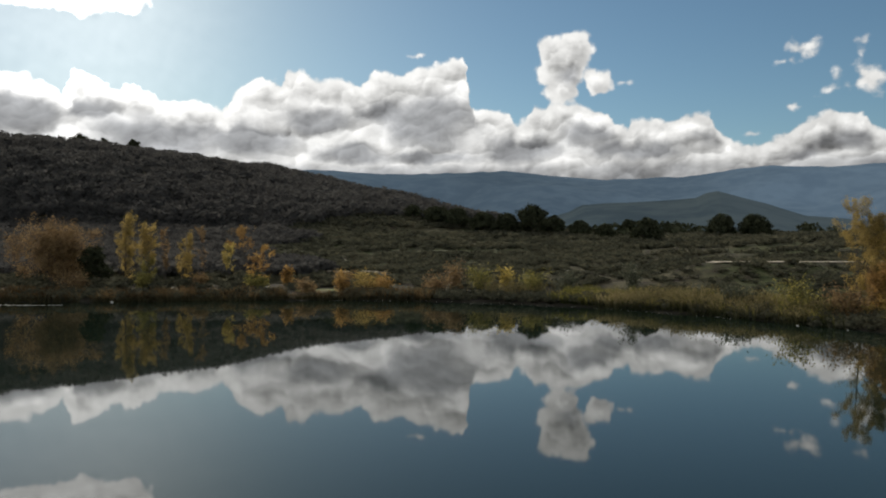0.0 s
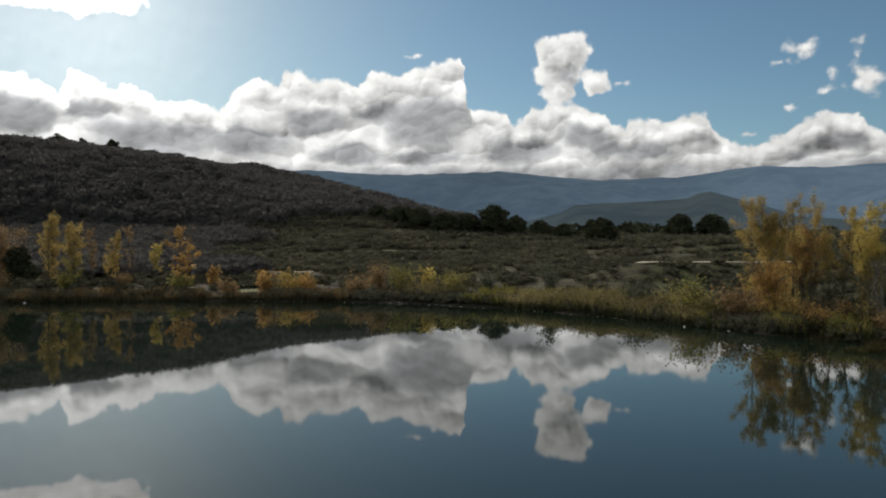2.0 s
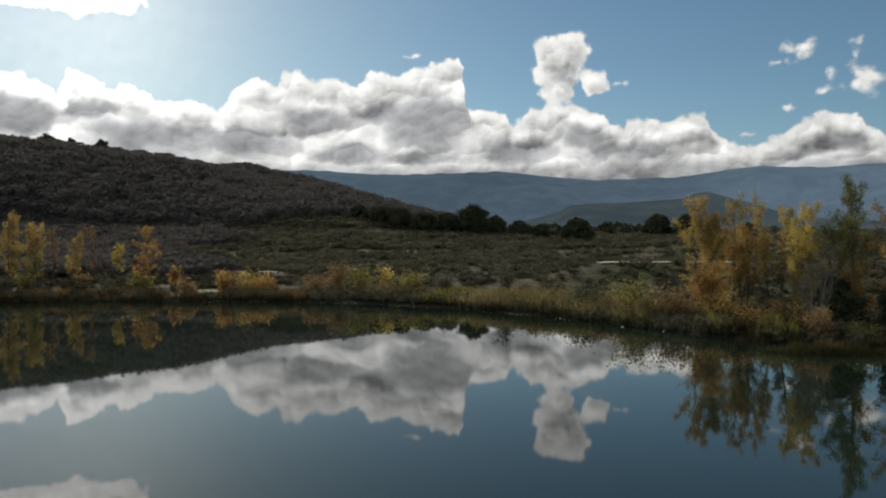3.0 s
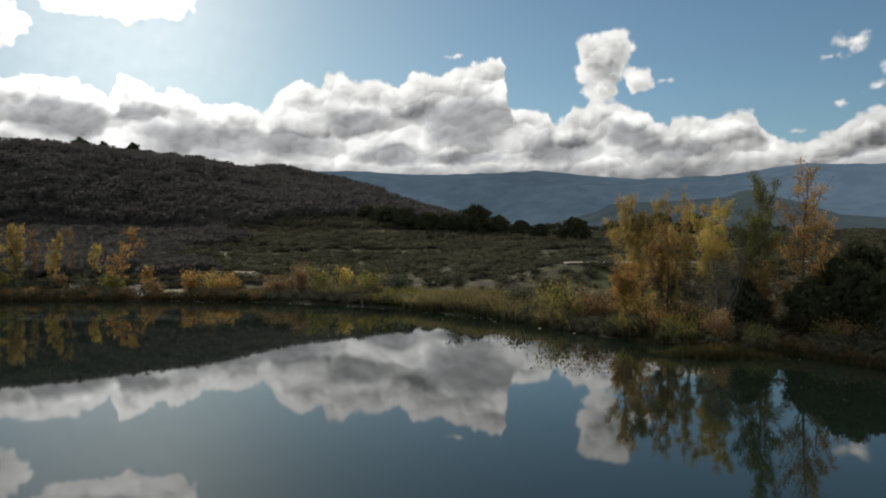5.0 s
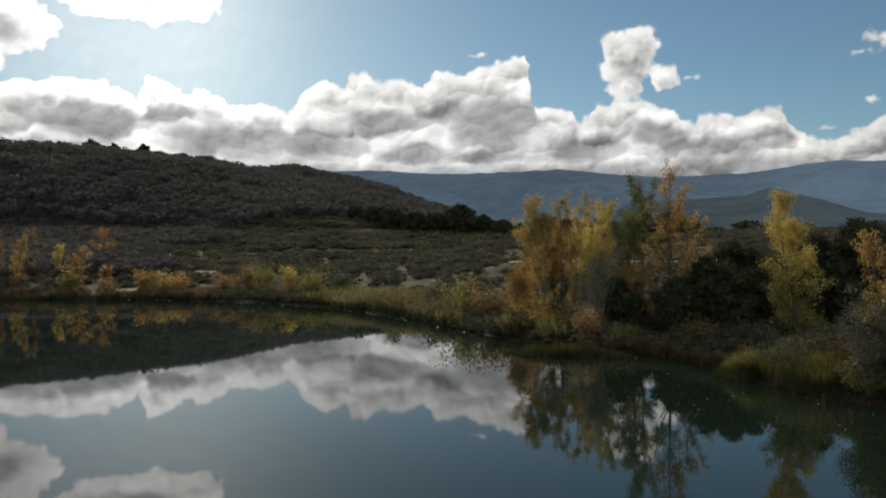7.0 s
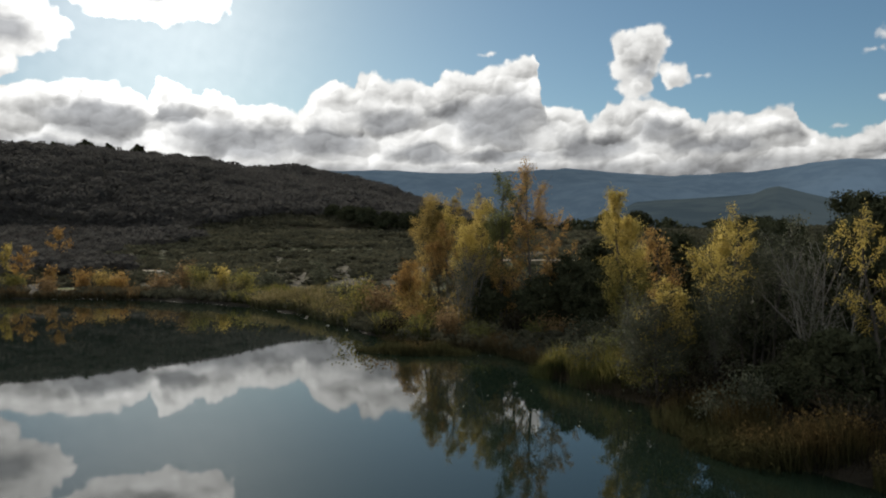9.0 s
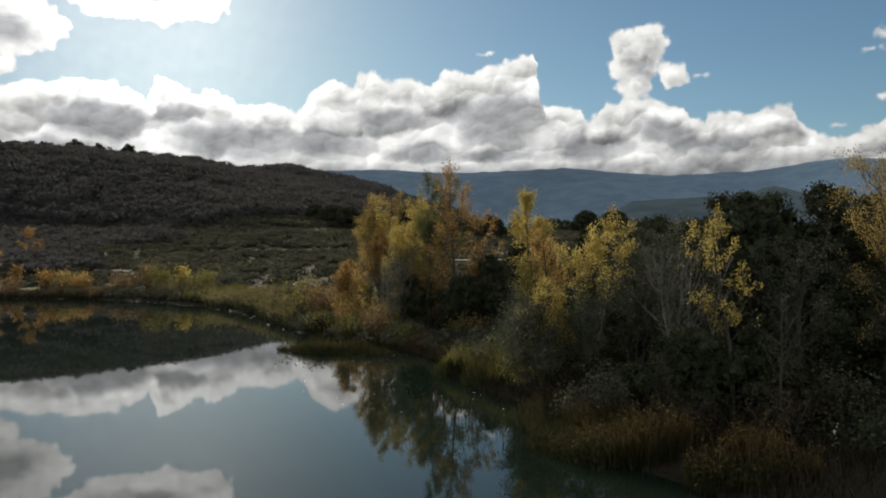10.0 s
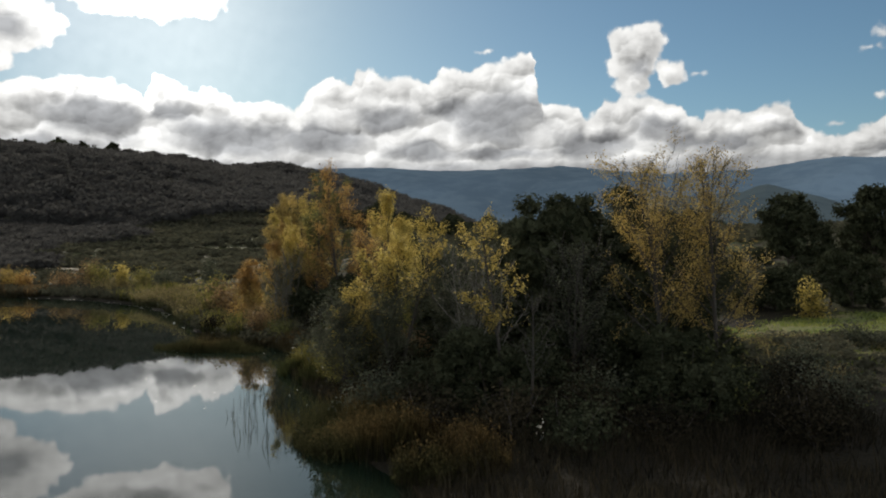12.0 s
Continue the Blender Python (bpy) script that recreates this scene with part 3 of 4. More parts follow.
def clump_points(rng, k, squash=0.8):
    d = rng.normal(size=(k, 3))
    d /= np.linalg.norm(d, axis=1, keepdims=True)
    return d * rng.uniform(0.55, 1.04, (k, 1)) ** 0.6 * (1, 1, squash)


def ball(parts):
    bm = bmesh.new()
    bmesh.ops.create_icosphere(bm, subdivisions=parts, radius=1.0)
    v = np.array([t.co for t in bm.verts])
    f = np.array([[t.index for t in p.verts] for p in bm.faces])
    bm.free()
    return v, f


def evergreen(name, x, y, height, width, label, seed, leaves=5000, leaf=0.3, mat=M_OAK, low=0.25, category="tree", group="", clumps=34, base=None):
    """A round-headed evergreen oak: short trunk, forking limbs, a crown of many clumps with gaps between."""
    rng = np.random.default_rng(seed)
    z = float(ground_z(x, y)) if base is None else base
    tree = thing(name, (x, y, z - 0.05), label, category, group)
    fork = height * max(0.12, low * 0.9)
    trunk = stem(rng, (0, 0, 0), (0.05, 0.03, 1), fork * 1.3, 5, 0.08)
    v, f = tube(trunk, np.linspace(0.035 * height, 0.02 * height, len(trunk)), 8)
    bole = part("trunk", mesh_np("trunk", v, [f], M_BARK_DARK, True), tree)
    c, hearts, h = [], [], height * (1 - low)
    for k in range(clumps):
        u = (k + 0.5) / clumps
        rad = width * 0.5 * math.sqrt(1 - (u * 0.96) ** 2) * rng.uniform(0.3, 0.88)
        turn = k * 2.39996 + rng.uniform(-0.4, 0.4)
        size = width * rng.uniform(0.11, 0.19)
        mid = np.array([rad * math.cos(turn), rad * math.sin(turn), height * low + size * 0.5 + (h - size * 1.3) * u * rng.uniform(0.9, 1.05)])
        c.append(mid + clump_points(rng, leaves // clumps, 0.75) * size)
        hearts.append((mid, size))
        if k % 3 == 0:
            limb = stem(rng, trunk[-1], mid - trunk[-1], np.linalg.norm(mid - trunk[-1]), 5, 0.06)
            v, f = tube(limb, np.linspace(0.014 * height, 0.02, len(limb)), 5)
            part("limb", mesh_np("limb", v, [f], M_BARK_DARK, True), bole)
    v, f = leaf_quads(rng, np.concatenate(c), leaf)
    # large inner leaves close the heart of every clump
    inner = np.concatenate([mid + clump_points(rng, 40, 0.75) * size * 0.6 for mid, size in hearts])
    cv, cf = leaf_quads(rng, inner, np.repeat([size * 0.55 for _, size in hearts], 40))
    part("crown", mesh_np("crown", np.concatenate([v, cv]), [f, cf + len(v)], mat), tree, kind="stuff")
    return tree


def bush(name, x, y, height, width, mat, label, seed, leaves=1500, leaf=0.16, bark=M_BARK_DARK, group="", base=None, ragged=0.5, stalks=7):
    """A shrub: several stems from one stool and a ragged head of leaves."""
    rng = np.random.default_rng(seed)
    z = float(ground_z(x, y)) if base is None else base
    ob = thing(name, (x, y, z - 0.05), label, "shrub", group)
    c = []
    for k in range(stalks):
        turn, out = rng.uniform(0, 6.283), rng.uniform(0.1, 0.5) * width
        tip = np.array([math.cos(turn) * out, math.sin(turn) * out, height * rng.uniform(1 - ragged, 1.0)])
        line = stem(rng, (rng.normal() * 0.12, rng.normal() * 0.12, 0), tip, np.linalg.norm(tip), 6, 0.07)
        v, f = tube(line, np.linspace(0.035, 0.008, len(line)), 5)
        part("stem", mesh_np("stem", v, [f], bark, True), ob)
        k2 = leaves // stalks
        t = rng.uniform(0.12, 1.0, k2)
        c.append(along(line, t) + rng.normal(size=(k2, 3)) * np.array([1, 1, 0.8]) * width * 0.14)
    c = np.concatenate(c)
    c[:, 2] = np.abs(c[:, 2])
    v, f = leaf_quads(rng, c, leaf)
    part("crown", mesh_np("crown", v, [f], mat), ob, kind="stuff")
    return ob


def blades(name, label, category, rng, px, py, height, width, mat, lean=0.16, base=None, plume=None):
    """Reeds or grass: one tapering, bent blade at every place."""
    k = len(px)
    z = np.maximum(ground_z(px, py), -0.35) if base is None else np.full(k, base)
    h = height * rng.uniform(0.55, 1.15, k) * (0.55 + 0.75 * vnoise(px * 1.7, py, 2.2))
    turn = rng.uniform(0, 2 * math.pi, k)
    side = np.stack([np.cos(turn), np.sin(turn), 0 * turn], 1) * (width * rng.uniform(0.6, 1.4, k))[:, None]
    tip = rng.normal(size=(k, 2)) * lean * h[:, None]
    root = np.stack([px, py, z - 0.03], 1)
    mid = root + np.stack([tip[:, 0] * 0.35, tip[:, 1] * 0.35, h * 0.6], 1)
    end = root + np.stack([tip[:, 0], tip[:, 1], h], 1)
    v = np.stack([root - side * 0.5, root + side * 0.5, mid + side * 0.4, mid - side * 0.4, end], 1).reshape(-1, 3)
    i = np.arange(k) * 5
    quads, tris = np.stack([i, i + 1, i + 2, i + 3], 1), np.stack([i + 3, i + 2, i + 4], 1)
    ob = part(name, mesh_np(name, v, [quads, tris], mat))
    tagged(ob, label, category, kind="stuff")
    if plume:
        some = rng.random(k) < plume[1]
        c = (end[some][:, None] + rng.normal(size=(some.sum(), 5, 3)) * (0.05, 0.05, 0.13)).reshape(-1, 3)
        v, f = leaf_quads(rng, c, plume[2], 0.6)
        part("plumes", mesh_np("plumes", v, [f], plume[0]), ob, "feathery seed heads", "stuff")
    return ob


def scatter(rng, x0, x1, y0, y1, count):
    return rng.uniform(x0, x1, count), rng.uniform(y0, y1, count)


def shrub_template(rng, quads, size, core, heart):
    v, f = ball(core)
    v = v * heart
    lump = 1 + 0.26 * np.sin(v @ rng.normal(size=(3, 5)) * 3.1 + rng.uniform(0, 6, 5)).mean(1, keepdims=True)
    v = v * lump * (1, 1, 0.9)
    c = clump_points(rng, quads, 0.92) * 1.02
    c[:, 2] = np.where(c[:, 2] < -0.4, -c[:, 2], c[:, 2])
    q, g = leaf_quads(rng, c, size)
    return v, f, q, g


def thicket(name, label, category, rng, px, py, radius, tall, mat, quads=60, size=0.4, core=1, heart=0.55, sink=0.25):
    """Uncounted shrubs or treetops joined into one mesh."""
    forms = [shrub_template(rng, quads, size, core, heart) for _ in range(6)]
    pick, z = rng.integers(0, 6, len(px)), ground_z(px, py)
    verts, tris, fours, at = [], [], [], 0
    for n, (v, f, q, g) in enumerate(forms):
        who = np.flatnonzero(pick == n)
        if not len(who):
            continue
        both = np.concatenate([v, q])
        turn = rng.uniform(0, 6.283, len(who))
        c, s = np.cos(turn), np.sin(turn)
        r, h = radius[who], (radius * tall)[who]
        x = (both[None, :, 0] * c[:, None] - both[None, :, 1] * s[:, None]) * r[:, None] + px[who, None]
        y = (both[None, :, 0] * s[:, None] + both[None, :, 1] * c[:, None]) * r[:, None] + py[who, None]
        t = (both[None, :, 2] + 1 - sink * 2) * h[:, None] + z[who, None]
        verts.append(np.stack([x, y, t], -1).reshape(-1, 3))
        start = at + np.arange(len(who))[:, None, None] * len(both)
        tris.append((f[None] + start).reshape(-1, 3))
        fours.append((g[None] + len(v) + start).reshape(-1, 4))
        at += len(who) * len(both)
    ob = part(name, mesh_np(name, np.concatenate(verts), [np.concatenate(tris), np.concatenate(fours)], mat, True))
    return tagged(ob, label, category, kind="stuff")


# ---- wooded hill ----
rng = np.random.default_rng(11)
px, py = scatter(rng, -420, 60, 185, 900, 40000)
keep = (ground_z(px, py) > 13 + 5 * vnoise(px, py, 30)) & (rng.random(len(px)) < np.interp(py, [185, 500, 900], [0.85, 0.46, 0.2]))
keep &= (px > -0.72 * py + 10)
px, py = px[keep], py[keep]
thicket("hillside_wood", "dense dark evergreen wood covering the hillside", "wood", rng, px, py,
        rng.uniform(1.8, 4.2, len(px)) * np.interp(py, [185, 500, 900], [0.9, 1.3, 1.8]), 0.82, M_WOOD, 44, 0.34, 1, 0.6, 0.22)
px, py = scatter(rng, -190, 20, 122, 262, 15000)
lower = px < 5 - 0.25 * py + 22 * (vnoise(px, py, 22) - 0.5) + 10 * (vnoise(px, py, 7) - 0.5)
keep = lower & (px > -0.75 * py) & (inland(px, py) > 22)
px, py = px[keep], py[keep]
thicket("foothill_wood", "low dark wood at the foot of the hill", "wood", rng, px, py,
        rng.uniform(0.9, 2.3, len(px)), 0.72, M_WOOD, 30, 0.42, 1, 0.5, 0.25)
line = np.array([(-270, 385), (-250, 410), (-232, 444), (-211, 469), (-199, 500), (-190, 535), (-182, 575)], float)
spot = along(line, rng.random(110)) + rng.normal(size=(110, 2)) * 5
thicket("crest_wood", "uneven dark treetops along the hill crest", "wood", rng, spot[:, 0], spot[:, 1], rng.uniform(2.4, 5.2, 110), 1.05, M_WOOD, 60, 0.36, 1, 0.6, 0.15)

# taller trees that stand out along the crest
for k, (x, y, h, w) in enumerate([(-232, 444, 11, 14), (-222, 452, 9, 9), (-211, 469, 11, 11), (-240, 425, 9, 12), (-205, 478, 8, 10), (-199, 500, 8, 12), (-250, 410, 9, 13), (-192, 530, 8, 11)]):
    evergreen("crest_oak", x, y, h * 1.15, w * 1.1, "dark evergreen oak standing out on the hill crest", 300 + k, 1800, 0.9, low=0.02, group="oaks on the crest")

# ---- scrub slope beyond the lake ----
px, py = scatter(rng, -190, 190, 62, 262, 25000)
s = inland(px, py)
open_ground = vnoise(px * 0.22, py, 5) + 0.5 * vnoise(px * 0.5, py, 9)
keep = (s > 8) & (px > -0.75 * py) & (px < 40 + 0.7 * py) & (open_ground > np.where(s < 45, 0.40, 0.5)) & (rng.random(len(px)) < 0.6 + 0.3 * open_ground)
keep &= ~((np.abs(py - (113.5 + 0.02 * px)) < 2.6) & (px > 34))
keep &= ~((px > 66) & (py < 72))
keep &= (px > -0.25 * py - 4 + 16 * (vnoise(px, py, 22) - 0.5)) | (s < 24)
keep &= ~((px > -33) & (px < -16) & (np.abs(py - (120.9 - 0.485 * px)) < 2.2))
px, py = px[keep], py[keep]
thicket("scrub", "low grey-green scrub over the dry slope", "scrub", rng, px, py, rng.uniform(0.7, 1.7, len(px)) * np.interp(py, [100, 260], [0.85, 1.4]),
        0.5, M_SCRUB, 30, 0.5, 1, 0.5)

# farm track on its terrace
tx = np.linspace(36, 160, 80)
ty = 113.5 + 0.02 * tx
rows = []
for off, dz in ((-2.0, 0.0), (-1.9, 0.10), (-0.7, 0.05), (0, 0.10), (0.7, 0.05), (1.9, 0.10), (2.0, 0.0)):
    wide = 1 + 0.25 * (vnoise(tx, ty + off, 4) - 0.5)
    rows.append(np.stack([tx, ty + off * wide, ground_z(tx, ty) + 0.06 + dz * 0.8], 1))
track = part("road_farm_track", mesh_np("road_farm_track", np.concatenate(rows), [grid_faces(80, 7)], M_TRACK, True))
tagged(track, "pale dirt farm track along the slope", "track", kind="structure")

tx = np.linspace(-32, -17, 24)
ty = 120.9 - 0.485 * tx
rows = [np.stack([tx, ty + off, ground_z(tx, ty) + 0.5 + dz], 1) for off, dz in ((-0.9, -0.8), (-0.8, -0.25), (-0.3, -0.3), (0.3, -0.28), (0.8, -0.25), (0.9, -0.8))]
track = part("road_bank_track", mesh_np("road_bank_track", np.concatenate(rows), [grid_faces(24, 6)], M_TRACK, True))
tagged(track, "pale stretch of dirt track behind the bank", "track", kind="structure")

# oaks along the low crest
OAKS = [(20, 224, 9.6, 13), (12, 226, 6.8, 9), (5, 229, 6.6, 9), (-3, 236, 7.0, 10), (-10, 242, 6.6, 10), (-18, 250, 5.0, 8), (27, 226, 6.2, 8),
        (33, 216, 5.2, 7), (38, 205, 4.8, 6), (45.5, 188, 6.4, 8.5), (70, 205, 6.6, 8), (77, 200, 6.8, 9), (52, 236, 5, 7)]
for k, (x, y, h, w) in enumerate(OAKS):
    evergreen("holm_oak", x, y, h, w, "round dark evergreen oak on the low crest", 40 + k, 3200, 0.45, group="oaks on the low crest", low=0.12)
px, py = scatter(rng, 40, 420, 215, 520, 900)
keep = (px < 40 + 0.62 * py) & (vnoise(px, py, 40) > 0.42)
px, py = px[keep], py[keep]
thicket("far_wood", "distant dark oaks and hedges on the plain", "wood", rng, px, py, rng.uniform(2, 4.5, len(px)), 0.9, M_OAK, 70, 0.4, 1)

# ---- far bank: autumn trees, reeds and grass ----
FAR = "autumn trees on the far bank"
broadleaf("willow", -67.6, 116, 9.6, 10.4, M_RUST, "broad russet willow with dense fine twigs", 1, 30000, 0.21, 7, 44, 0.8, 0.03, 0.03, group=FAR, loose=0.26)
evergreen("dark_bush", -61.8, 117, 6.2, 5.5, "dark evergreen bush among the bank trees", 2, 1800, 0.35, low=0.05)
broadleaf("poplar", -55.9, 115, 10.2, 4.4, M_GOLD, "slim golden poplar with leaves to the ground", 3, 8500, 0.16, 2, 26, 2.1, 0.04, 0.04, group=FAR, loose=0.12)
broadleaf("poplar", -53.4, 117, 9.0, 4.0, M_GOLD, "golden poplar with a double top on the far bank", 4, 7500, 0.16, 2, 26, 2.1, 0.04, 0.04, group=FAR, loose=0.12, second=M_LIME)
broadleaf("poplar", -50.9, 119.3, 8.6, 1.5, M_RUST, "thin pale brown poplar on the far bank", 5, 1700, 0.16, 1, 18, 2.2, 0.15, 0.2, group=FAR, loose=0.1)
broadleaf("poplar", -48.4, 119.4, 7.6, 2.0, M_GOLD, "small golden poplar on the far bank", 6, 3600, 0.16, 1, 22, 2.1, 0.05, 0.05, group=FAR, loose=0.12)
broadleaf("poplar", -44.8, 119.8, 9.2, 1.7, M_RUST, "thin half-bare brown poplar on the far bank", 7, 1100, 0.16, 1, 18, 2.2, 0.35, 0.1, group=FAR)
broadleaf("poplar", -46.4, 118.4, 4.8, 1.2, M_GOLD, "short golden poplar on the far bank", 8, 1000, 0.16, 1, 14, 2.0, 0.05, 0.15, group=FAR, loose=0.1)
broadleaf("poplar", -40.8, 119.7, 6.2, 1.9, M_YELLOW, "short yellow poplar on the far bank", 9, 1700, 0.17, 1, 18, 1.6, 0.1, 0.25, group=FAR, loose=0.1)
broadleaf("cherry_tree", -43.9, 139.8, 7.6, 3.6, M_ORANGE, "bright orange tree with an open crown on the far bank", 10, 1900, 0.19, 1, 16, 1.1, 0.1, 0.35, group=FAR, loose=0.12)
broadleaf("cherry_tree", -34.4, 114.9, 6.6, 3.2, M_ORANGE, "orange-yellow tree with an open crown on the far bank", 11, 2100, 0.19, 2, 14, 1.1, 0.1, 0.2, group=FAR, loose=0.12)
BUSHES = [(-51.5, 112, 2.6, 3, M_LIME), (-43, 113, 2.4, 3, M_RUST), (-34, 113, 2.2, 3.2, M_LIME), (-30, 116, 3.4, 2.2, M_ORANGE), (-20.5, 110, 3.6, 3.0, M_ORANGE),
          (-17, 110.5, 3.4, 4.2, M_GOLD), (-14, 110, 3.0, 3.5, M_ORANGE), (-6, 108, 2.6, 4.5, M_RUST), (-3.2, 110, 5.0, 3.0, M_RUST), (0.5, 107, 4.0, 4, M_LIME),
          (4.2, 106, 4.2, 2.6, M_YELLOW), (8, 105, 3.4, 4.4, M_LIME), (12.5, 103, 3.0, 4, M_OLIVE), (-25, 109, 2.2, 3.5, M_RUST), (-61, 110, 2.2, 5, M_RUST),
          (31.5, 75.5, 4.6, 3.6, M_LIME), (35, 71.5, 3.6, 4.2, M_RUST), (38.5, 69, 3.2, 4.4, M_GOLD), (28.6, 83, 2.6, 3.4, M_OLIVE), (20.8, 100, 4.4, 2.6, M_OLIVE)]
for k, (x, y, h, w, m) in enumerate(BUSHES):
    tint = {"rusty_leaves": "russet", "orange_leaves": "orange", "golden_leaves": "golden", "yellow_leaves": "yellow",
            "yellow_green_leaves": "yellow-green", "grey_green_leaves": "grey-green"}[m.name]
    bush("bank_bush", x, y, h, w, m, f"{tint} autumn bush at the water's edge", 60 + k, 1500, 0.24, group="bushes on the bank")


def along_shore(rng, count, first, last, s0, s1):
    """Places along a stretch of the shore, from s0 to s1 metres inland."""
    d = np.r_[0, np.cumsum(np.linalg.norm(np.diff(SHORELINE, axis=0), axis=1))]
    a = d[np.argmin(np.abs(SHORELINE - np.array(first)).sum(1))]
    b = d[np.argmin(np.abs(SHORELINE - np.array(last)).sum(1))]
    t = rng.uniform(a, b, count)
    i = np.clip(np.searchsorted(d, t) - 1, 0, len(d) - 2)
    w = SHORELINE[i + 1] - SHORELINE[i]
    p = SHORELINE[i] + w * ((t - d[i]) / (d[i + 1] - d[i]))[:, None]
    nrm = np.stack([-w[:, 1], w[:, 0]], 1) / np.linalg.norm(w, axis=1, keepdims=True)
    p = p + nrm * rng.uniform(s0, s1, count)[:, None]
    return p[:, 0], p[:, 1]


def patchy(rng, px, py, scale, cut):
    keep = vnoise(px + 31, py, scale) + 0.3 * rng.random(len(px)) > cut
    return px[keep], py[keep]


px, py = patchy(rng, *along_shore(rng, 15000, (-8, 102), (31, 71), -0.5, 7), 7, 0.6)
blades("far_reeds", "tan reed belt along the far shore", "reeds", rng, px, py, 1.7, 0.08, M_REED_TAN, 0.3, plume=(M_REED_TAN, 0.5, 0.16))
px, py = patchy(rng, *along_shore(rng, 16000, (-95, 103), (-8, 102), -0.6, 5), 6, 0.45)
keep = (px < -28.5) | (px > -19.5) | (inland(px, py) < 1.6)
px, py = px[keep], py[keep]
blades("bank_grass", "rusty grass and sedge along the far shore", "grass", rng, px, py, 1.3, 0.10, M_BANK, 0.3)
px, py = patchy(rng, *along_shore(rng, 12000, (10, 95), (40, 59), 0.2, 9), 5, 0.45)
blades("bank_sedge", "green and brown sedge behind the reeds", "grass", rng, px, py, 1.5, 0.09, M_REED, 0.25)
px, py = along_shore(rng, 1700, (-150, 118), (50, 50), 0.3, 5)
keep = (px < -28.5) | (px > -19.5) | (inland(px, py) < 1.6)
px, py = px[keep], py[keep]
r = rng.uniform(0.4, 1.1, len(px))
thicket("bank_scrub", "dark brambles along the water's edge", "scrub", rng, px, py, r, 0.8, M_SCRUB, 34, 0.36, 1, 0.5)

# sunlit grass patch on the far bank
def patch(name, label, cx, cy, rx, ry, mat, lift=0.05):
    a = np.linspace(0, 2 * math.pi, 64, endpoint=False)
    rad = 1 + 0.25 * (vnoise(np.cos(a) * 3 + cx, np.sin(a) * 3 + cy, 1.0) - 0.5)
    rings = np.linspace(0.04, 1, 14)
    x = cx + np.outer(rings, np.cos(a) * rad) * rx
    y = cy + np.outer(rings, np.sin(a) * rad) * ry
    z = ground_z(x, y) + lift - 0.12 * rings[:, None] ** 8
    i = (np.arange(13)[:, None] * 64 + np.arange(64)[None]).ravel()
    j = (np.arange(13)[:, None] * 64 + (np.arange(64)[None] + 1) % 64).ravel()
    ob = part(name, mesh_np(name, np.stack([x, y, z], -1).reshape(-1, 3), [np.stack([i, j, j + 64, i + 64], 1)], mat, True))
    return tagged(ob, label, "grass", kind="structure")


patch("lawn_far", "short pale green grass on the far bank", -23.8, 111.4, 4.4, 1.8, M_LAWN, 0.10)
patch("lawn_field", "green meadow lit by low sun behind the grove", 94, 53, 21, 15.5, M_LAWN)

# ---- grove on the near shore ----
GROVE = "autumn trees of the grove"
broadleaf("poplar", 39.4, 74.6, 11.4, 4.4, M_GOLD, "golden poplar at the tip of the grove", 21, 30000, 0.10, 3, 30, 2.1, 0.05, 0.04, group=GROVE, loose=0.11)
broadleaf("poplar", 37.6, 71.0, 5.2, 3.4, M_ORANGE, "shorter orange-gold poplar by the water", 23, 14000, 0.10, 3, 24, 1.8, 0.08, 0.04, group=GROVE, loose=0.11)
broadleaf("poplar", 42.7, 75.6, 11.5, 4.0, M_GOLD, "golden brown poplar with upright limbs", 22, 26000, 0.10, 3, 28, 2.2, 0.05, 0.05, group=GROVE, loose=0.11)
broadleaf("poplar", 41.6, 70.0, 9.0, 2.8, M_ORANGE, "orange-brown poplar among golden ones", 37, 12000, 0.10, 2, 24, 2.0, 0.12, 0.05, group=GROVE, loose=0.11, second=M_OLIVE)
broadleaf("poplar", 43.9, 70.0, 10.7, 2.6, M_GOLD, "slim golden poplar with leaves to the ground", 38, 14000, 0.10, 2, 26, 2.2, 0.08, 0.05, group=GROVE, loose=0.11, second=M_OLIVE)
broadleaf("poplar", 45.0, 65.6, 10.6, 3.8, M_YELLOW, "yellow poplar in the grove", 24, 26000, 0.095, 3, 28, 2.1, 0.05, 0.06, group=GROVE, loose=0.10, second=M_GOLD)
broadleaf("poplar", 46.9, 63.0, 12.1, 4.4, M_GREEN, "tall poplar still olive green", 25, 26000, 0.095, 3, 28, 2.0, 0.05, 0.08, group=GROVE, loose=0.10, second=M_ORANGE)
broadleaf("poplar", 49.2, 60.0, 12.7, 4.2, M_ORANGE, "tall thin poplar with orange leaves and bare upper twigs", 26, 9500, 0.10, 1, 26, 1.5, 0.2, 0.2, group=GROVE, loose=0.10)
broadleaf("poplar", 51.6, 61.0, 9.6, 2.6, M_ORANGE, "half-bare brown poplar in the grove", 41, 3400, 0.10, 1, 20, 1.5, 0.3, 0.2, group=GROVE)
broadleaf("willow", 43.8, 62.5, 6.8, 3.6, M_OLIVE, "half-bare grey willow with many fine stems", 27, 4200, 0.09, 7, 34, 2.0, 0.4, 0.06, M_BARK_PALE, GROVE)
broadleaf("poplar", 55.8, 51.4, 10.2, 4.2, M_YELLOW, "bright yellow poplar, green leaves lower down", 28, 32000, 0.085, 2, 32, 1.7, 0.04, 0.06, group=GROVE, loose=0.10, second=M_LIME, split=0.5)
